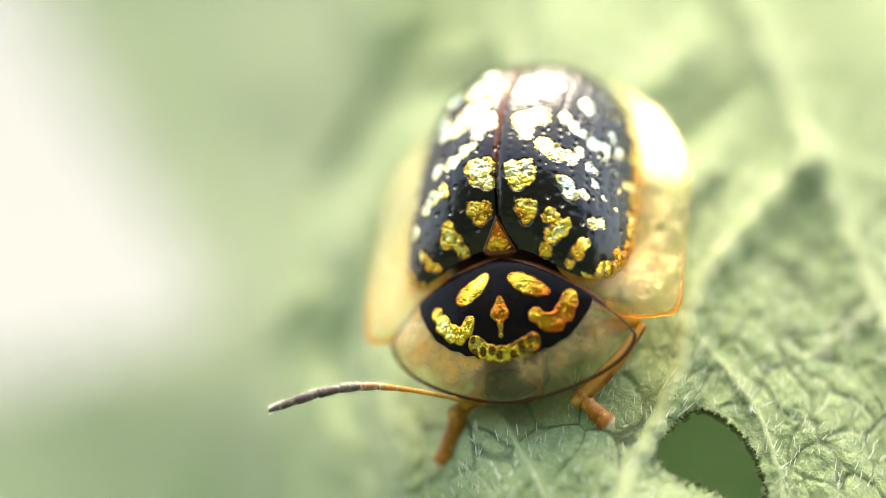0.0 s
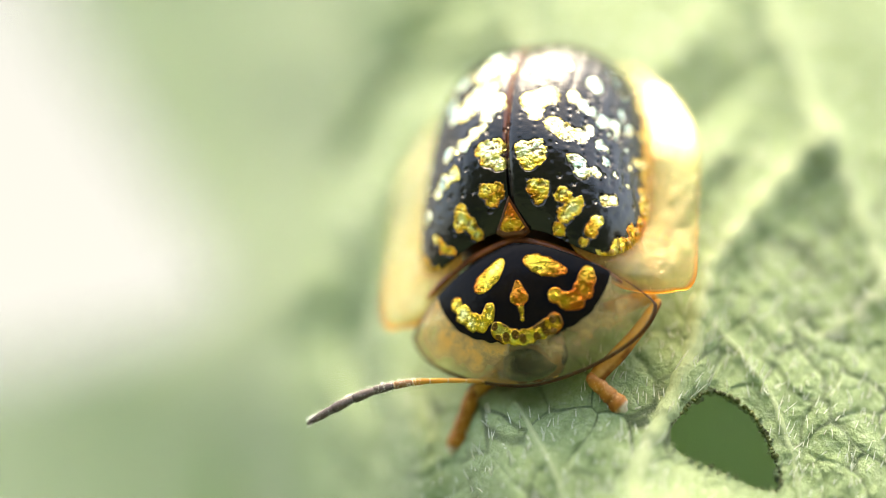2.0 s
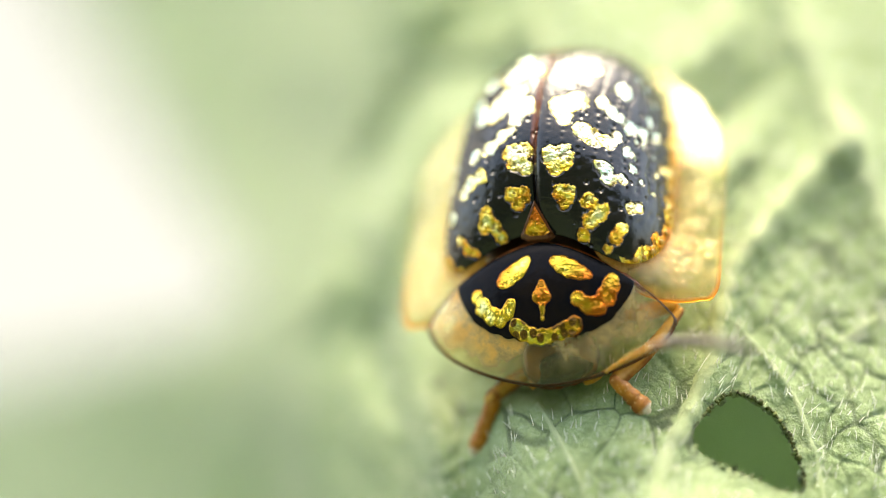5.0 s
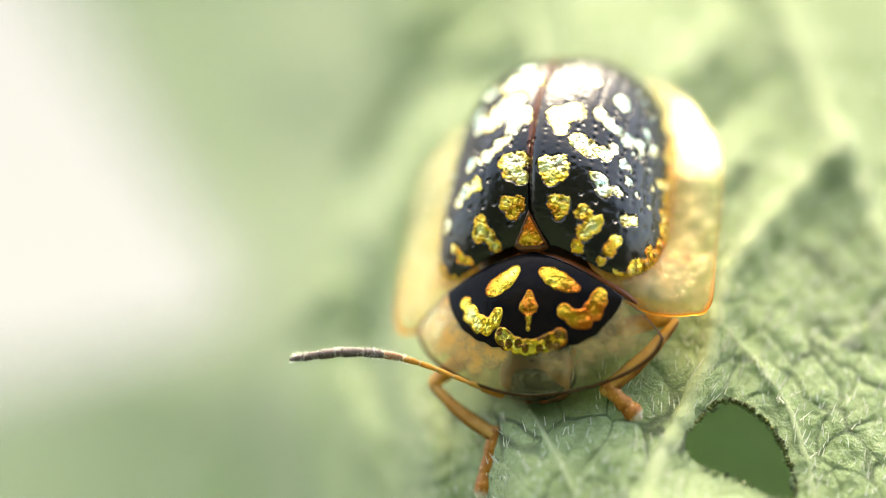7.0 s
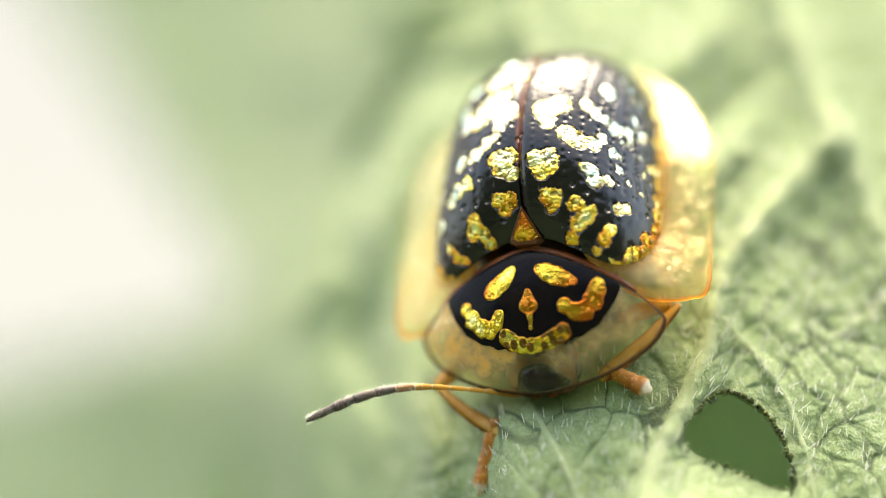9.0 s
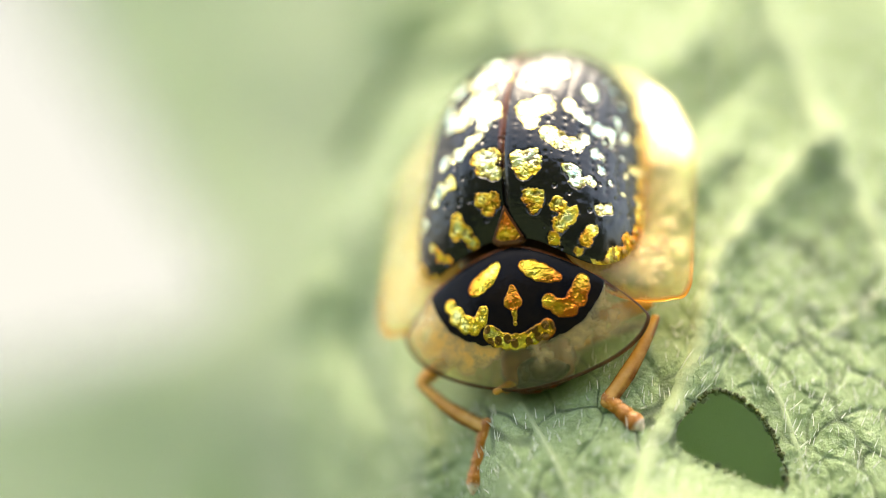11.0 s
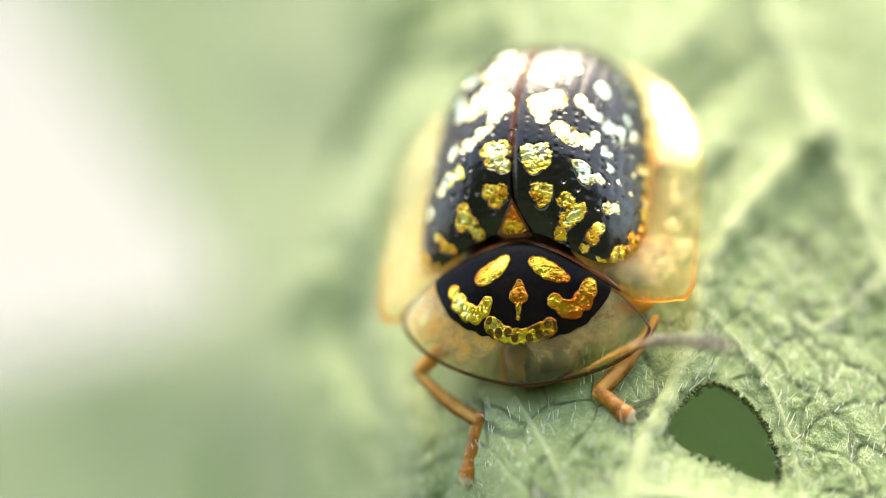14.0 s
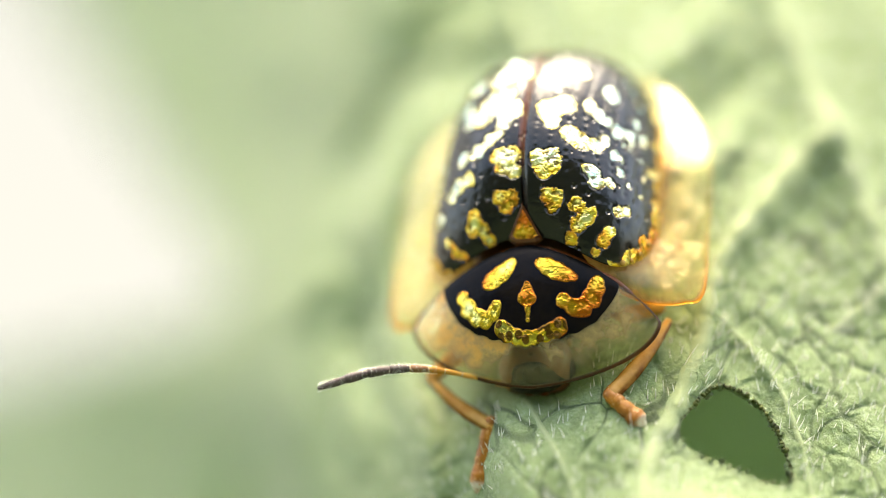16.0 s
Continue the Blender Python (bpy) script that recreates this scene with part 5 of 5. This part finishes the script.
    walk(right_foot, [
        (0, stretch(right_foot, (1.29, -2.14, 0.17), (1.71, -2.48, -0.21))),
        (0.5, stretch(right_foot, (1.28, -2.19, 0.15), (1.71, -2.53, -0.22))),
        (1, stretch(right_foot, (1.27, -2.19, 0.16), (1.69, -2.53, -0.22))),
        (1.5, stretch(right_foot, (1.20, -2.22, 0.20), (1.61, -2.57, -0.17))),
        (2, stretch(right_foot, (1.19, -2.26, 0.20), (1.60, -2.61, -0.17))),
        (2.5, stretch(right_foot, (1.22, -2.29, 0.20), (1.63, -2.64, -0.18))),
        (3, stretch(right_foot, (1.41, -2.22, 0.15), (1.84, -2.56, -0.22))),
        (3.5, stretch(right_foot, (1.32, -2.18, 0.14), (1.74, -2.52, -0.23))),
        (4, stretch(right_foot, (1.24, -2.17, 0.17), (1.66, -2.51, -0.20))),
        (4.5, stretch(right_foot, (1.26, -2.23, 0.31), (1.69, -2.57, -0.06))),
        (7, stretch(right_foot, (1.30, -2.08, 0.28), (1.73, -2.41, -0.08))),
        (7.5, stretch(right_foot, (1.30, -2.09, 0.27), (1.72, -2.43, -0.10))),
        (8, stretch(right_foot, (1.30, -2.10, 0.23), (1.72, -2.44, -0.14))),
        (8.5, stretch(right_foot, (1.27, -2.08, 0.23), (1.68, -2.42, -0.14))),
        (8.8, stretch(right_foot, (1.22, -2.09, 0.25), (1.63, -2.44, -0.13))),
        (8.95, stretch(right_foot, (1.22, -1.90, 0.22), (1.85, -2.22, 0.00))),
        (9.02, stretch(right_foot, (1.22, -1.90, 0.22), (1.85, -2.22, 0.00))),
        (9.12, stretch(right_foot, (1.30, -2.41, 0.08), (1.76, -2.81, -0.16))),
        (11.5, stretch(right_foot, (1.55, -2.51, 0.20), (2.03, -2.91, -0.03))),
        (12, stretch(right_foot, (1.42, -2.54, 0.24), (1.90, -2.93, 0.01))),
        (12.5, stretch(right_foot, (1.44, -2.48, 0.26), (1.93, -2.86, 0.03))),
        (13, stretch(right_foot, (1.50, -2.51, 0.26), (1.99, -2.89, 0.03))),
        (13.5, stretch(right_foot, (1.46, -2.46, 0.24), (1.95, -2.85, 0.01))),
        (14, stretch(right_foot, (1.46, -2.45, 0.30), (1.96, -2.84, 0.07))),
        (14.5, stretch(right_foot, (1.42, -2.49, 0.24), (1.90, -2.88, 0.01))),
        (15, stretch(right_foot, (1.46, -2.40, 0.31), (1.94, -2.79, 0.08))),
        (15.5, stretch(right_foot, (1.45, -2.43, 0.34), (1.94, -2.81, 0.11))),
        (16, stretch(right_foot, (1.42, -2.46, 0.34), (1.91, -2.85, 0.11))),
    ])
    # the left front leg is tucked at first, then reaches out over the leaf's edge
    walk(left_thigh, [
        (0, stretch(left_thigh, (-1.10, -0.90, 0.10), (0.13, -1.50, -0.02))),
        (0.5, stretch(left_thigh, (-1.10, -0.90, 0.10), (0.13, -1.50, -0.02))),
        (1, stretch(left_thigh, (-1.10, -0.90, 0.10), (0.13, -1.50, -0.02))),
        (1.5, stretch(left_thigh, (-1.10, -0.90, 0.10), (0.13, -1.50, -0.02))),
        (2, stretch(left_thigh, (-1.10, -0.90, 0.10), (0.13, -1.50, -0.02))),
        (2.5, stretch(left_thigh, (-1.10, -0.90, 0.10), (0.13, -1.50, -0.02))),
        (3, stretch(left_thigh, (-1.10, -0.90, 0.10), (0.13, -1.50, -0.02))),
        (3.5, stretch(left_thigh, (-1.10, -0.90, 0.10), (0.13, -1.50, -0.02))),
        (4, stretch(left_thigh, (-1.10, -0.90, 0.10), (0.13, -1.50, -0.02))),
        (4.5, stretch(left_thigh, (-1.10, -0.90, 0.10), (0.13, -1.50, -0.02))),
        (5.2, stretch(left_thigh, (-1.10, -0.90, 0.10), (0.13, -1.50, -0.02))),
        (5.8, stretch(left_thigh, (-1.10, -0.90, 0.10), (-0.95, -2.30, 0.25))),
        (6.4, stretch(left_thigh, (-1.10, -0.90, 0.10), (-1.98, -2.05, 0.35))),
        (7, stretch(left_thigh, (-1.10, -0.90, 0.10), (-1.98, -2.05, 0.35))),
        (7.5, stretch(left_thigh, (-1.10, -0.90, 0.10), (-1.98, -2.05, 0.35))),
        (8, stretch(left_thigh, (-1.10, -0.90, 0.10), (-1.98, -2.05, 0.35))),
        (8.5, stretch(left_thigh, (-1.10, -0.90, 0.10), (-1.98, -2.05, 0.35))),
        (9, stretch(left_thigh, (-1.10, -0.90, 0.10), (-1.98, -2.05, 0.35))),
        (11.5, stretch(left_thigh, (-1.10, -0.90, 0.10), (-1.98, -2.05, 0.35))),
        (12, stretch(left_thigh, (-1.10, -0.90, 0.10), (-1.98, -2.05, 0.35))),
        (12.5, stretch(left_thigh, (-1.10, -0.90, 0.10), (-1.98, -2.05, 0.35))),
        (13, stretch(left_thigh, (-1.10, -0.90, 0.10), (-1.98, -2.05, 0.35))),
        (13.5, stretch(left_thigh, (-1.10, -0.90, 0.10), (-1.98, -2.05, 0.35))),
        (14, stretch(left_thigh, (-1.10, -0.90, 0.10), (-1.98, -2.05, 0.35))),
        (14.5, stretch(left_thigh, (-1.10, -0.90, 0.10), (-1.98, -2.05, 0.35))),
        (15, stretch(left_thigh, (-1.10, -0.90, 0.10), (-1.98, -2.05, 0.35))),
        (15.5, stretch(left_thigh, (-1.10, -0.90, 0.10), (-1.98, -2.05, 0.35))),
        (16, stretch(left_thigh, (-1.10, -0.90, 0.10), (-1.98, -2.05, 0.35))),
    ])
    walk(left_shin, [
        (0, stretch(left_shin, (0.13, -1.50, -0.02), (-1.03, -2.21, -0.12))),
        (0.5, stretch(left_shin, (0.13, -1.50, -0.02), (-1.04, -2.27, -0.12))),
        (1, stretch(left_shin, (0.13, -1.50, -0.02), (-1.05, -2.24, -0.11))),
        (1.5, stretch(left_shin, (0.13, -1.50, -0.02), (-1.12, -2.25, -0.05))),
        (2, stretch(left_shin, (0.13, -1.50, -0.02), (-1.13, -2.26, -0.06))),
        (2.5, stretch(left_shin, (0.13, -1.50, -0.02), (-1.10, -2.30, -0.06))),
        (3, stretch(left_shin, (0.13, -1.50, -0.02), (-0.91, -2.30, -0.14))),
        (3.5, stretch(left_shin, (0.13, -1.50, -0.02), (-1.00, -2.24, -0.13))),
        (4, stretch(left_shin, (0.13, -1.50, -0.02), (-1.08, -2.24, -0.13))),
        (4.5, stretch(left_shin, (0.13, -1.50, -0.02), (-1.05, -2.29, -0.01))),
        (5.2, stretch(left_shin, (0.13, -1.50, -0.02), (-1.04, -2.27, -0.02))),
        (5.8, stretch(left_shin, (-0.95, -2.30, 0.25), (-0.94, -2.86, 0.43))),
        (6.4, stretch(left_shin, (-1.98, -2.05, 0.35), (-0.83, -2.84, -0.13))),
        (7, stretch(left_shin, (-1.98, -2.05, 0.35), (-0.81, -2.82, -0.14))),
        (7.5, stretch(left_shin, (-1.98, -2.05, 0.35), (-0.84, -2.78, -0.11))),
        (8, stretch(left_shin, (-1.98, -2.05, 0.35), (-0.83, -2.80, -0.14))),
        (8.5, stretch(left_shin, (-1.98, -2.05, 0.35), (-0.88, -2.75, -0.10))),
        (9, stretch(left_shin, (-1.98, -2.05, 0.35), (-0.98, -2.74, -0.06))),
        (11.5, stretch(left_shin, (-1.98, -2.05, 0.35), (-0.70, -2.89, 0.03))),
        (12, stretch(left_shin, (-1.98, -2.05, 0.35), (-0.83, -2.94, 0.02))),
        (12.5, stretch(left_shin, (-1.98, -2.05, 0.35), (-0.81, -2.90, 0.02))),
        (13, stretch(left_shin, (-1.98, -2.05, 0.35), (-0.74, -2.95, 0.01))),
        (13.5, stretch(left_shin, (-1.98, -2.05, 0.35), (-0.78, -2.88, 0.01))),
        (14, stretch(left_shin, (-1.98, -2.05, 0.35), (-0.77, -2.89, 0.04))),
        (14.5, stretch(left_shin, (-1.98, -2.05, 0.35), (-0.83, -2.91, 0.00))),
        (15, stretch(left_shin, (-1.98, -2.05, 0.35), (-0.79, -2.83, 0.07))),
        (15.5, stretch(left_shin, (-1.98, -2.05, 0.35), (-0.79, -2.85, 0.11))),
        (16, stretch(left_shin, (-1.98, -2.05, 0.35), (-0.82, -2.87, 0.08))),
    ])
    walk(left_foot, [
        (0, stretch(left_foot, (-1.03, -2.21, -0.12), (-1.39, -2.84, -0.64))),
        (0.5, stretch(left_foot, (-1.04, -2.27, -0.12), (-1.39, -2.90, -0.64))),
        (1, stretch(left_foot, (-1.05, -2.24, -0.11), (-1.41, -2.86, -0.63))),
        (1.5, stretch(left_foot, (-1.12, -2.25, -0.05), (-1.50, -2.86, -0.57))),
        (2, stretch(left_foot, (-1.13, -2.26, -0.06), (-1.51, -2.88, -0.57))),
        (2.5, stretch(left_foot, (-1.10, -2.30, -0.06), (-1.48, -2.92, -0.57))),
        (3, stretch(left_foot, (-0.91, -2.30, -0.14), (-1.26, -2.93, -0.66))),
        (3.5, stretch(left_foot, (-1.00, -2.24, -0.13), (-1.36, -2.86, -0.65))),
        (4, stretch(left_foot, (-1.08, -2.24, -0.13), (-1.43, -2.86, -0.65))),
        (4.5, stretch(left_foot, (-1.05, -2.29, -0.01), (-1.41, -2.91, -0.53))),
        (5.2, stretch(left_foot, (-1.04, -2.27, -0.02), (-1.39, -2.90, -0.54))),
        (5.8, stretch(left_foot, (-0.94, -2.86, 0.43), (-1.19, -3.63, 0.08))),
        (6.4, stretch(left_foot, (-0.83, -2.84, -0.13), (-0.99, -3.76, -0.49))),
        (7, stretch(left_foot, (-0.81, -2.82, -0.14), (-0.97, -3.74, -0.50))),
        (7.5, stretch(left_foot, (-0.84, -2.78, -0.11), (-1.02, -3.70, -0.46))),
        (8, stretch(left_foot, (-0.83, -2.80, -0.14), (-1.02, -3.72, -0.50))),
        (8.5, stretch(left_foot, (-0.88, -2.75, -0.10), (-1.07, -3.67, -0.45))),
        (9, stretch(left_foot, (-0.98, -2.74, -0.06), (-1.20, -3.66, -0.40))),
        (11.5, stretch(left_foot, (-0.70, -2.89, 0.03), (-0.90, -3.82, -0.31))),
        (12, stretch(left_foot, (-0.83, -2.94, 0.02), (-1.01, -3.87, -0.32))),
        (12.5, stretch(left_foot, (-0.81, -2.90, 0.02), (-0.97, -3.82, -0.33))),
        (13, stretch(left_foot, (-0.74, -2.95, 0.01), (-0.89, -3.88, -0.34))),
        (13.5, stretch(left_foot, (-0.78, -2.88, 0.01), (-0.95, -3.81, -0.34))),
        (14, stretch(left_foot, (-0.77, -2.89, 0.04), (-0.93, -3.81, -0.31))),
        (14.5, stretch(left_foot, (-0.83, -2.91, 0.00), (-0.99, -3.84, -0.35))),
        (15, stretch(left_foot, (-0.79, -2.83, 0.07), (-0.95, -3.75, -0.28))),
        (15.5, stretch(left_foot, (-0.79, -2.85, 0.11), (-0.96, -3.77, -0.25))),
        (16, stretch(left_foot, (-0.82, -2.87, 0.08), (-0.99, -3.79, -0.27))),
    ])


motions()
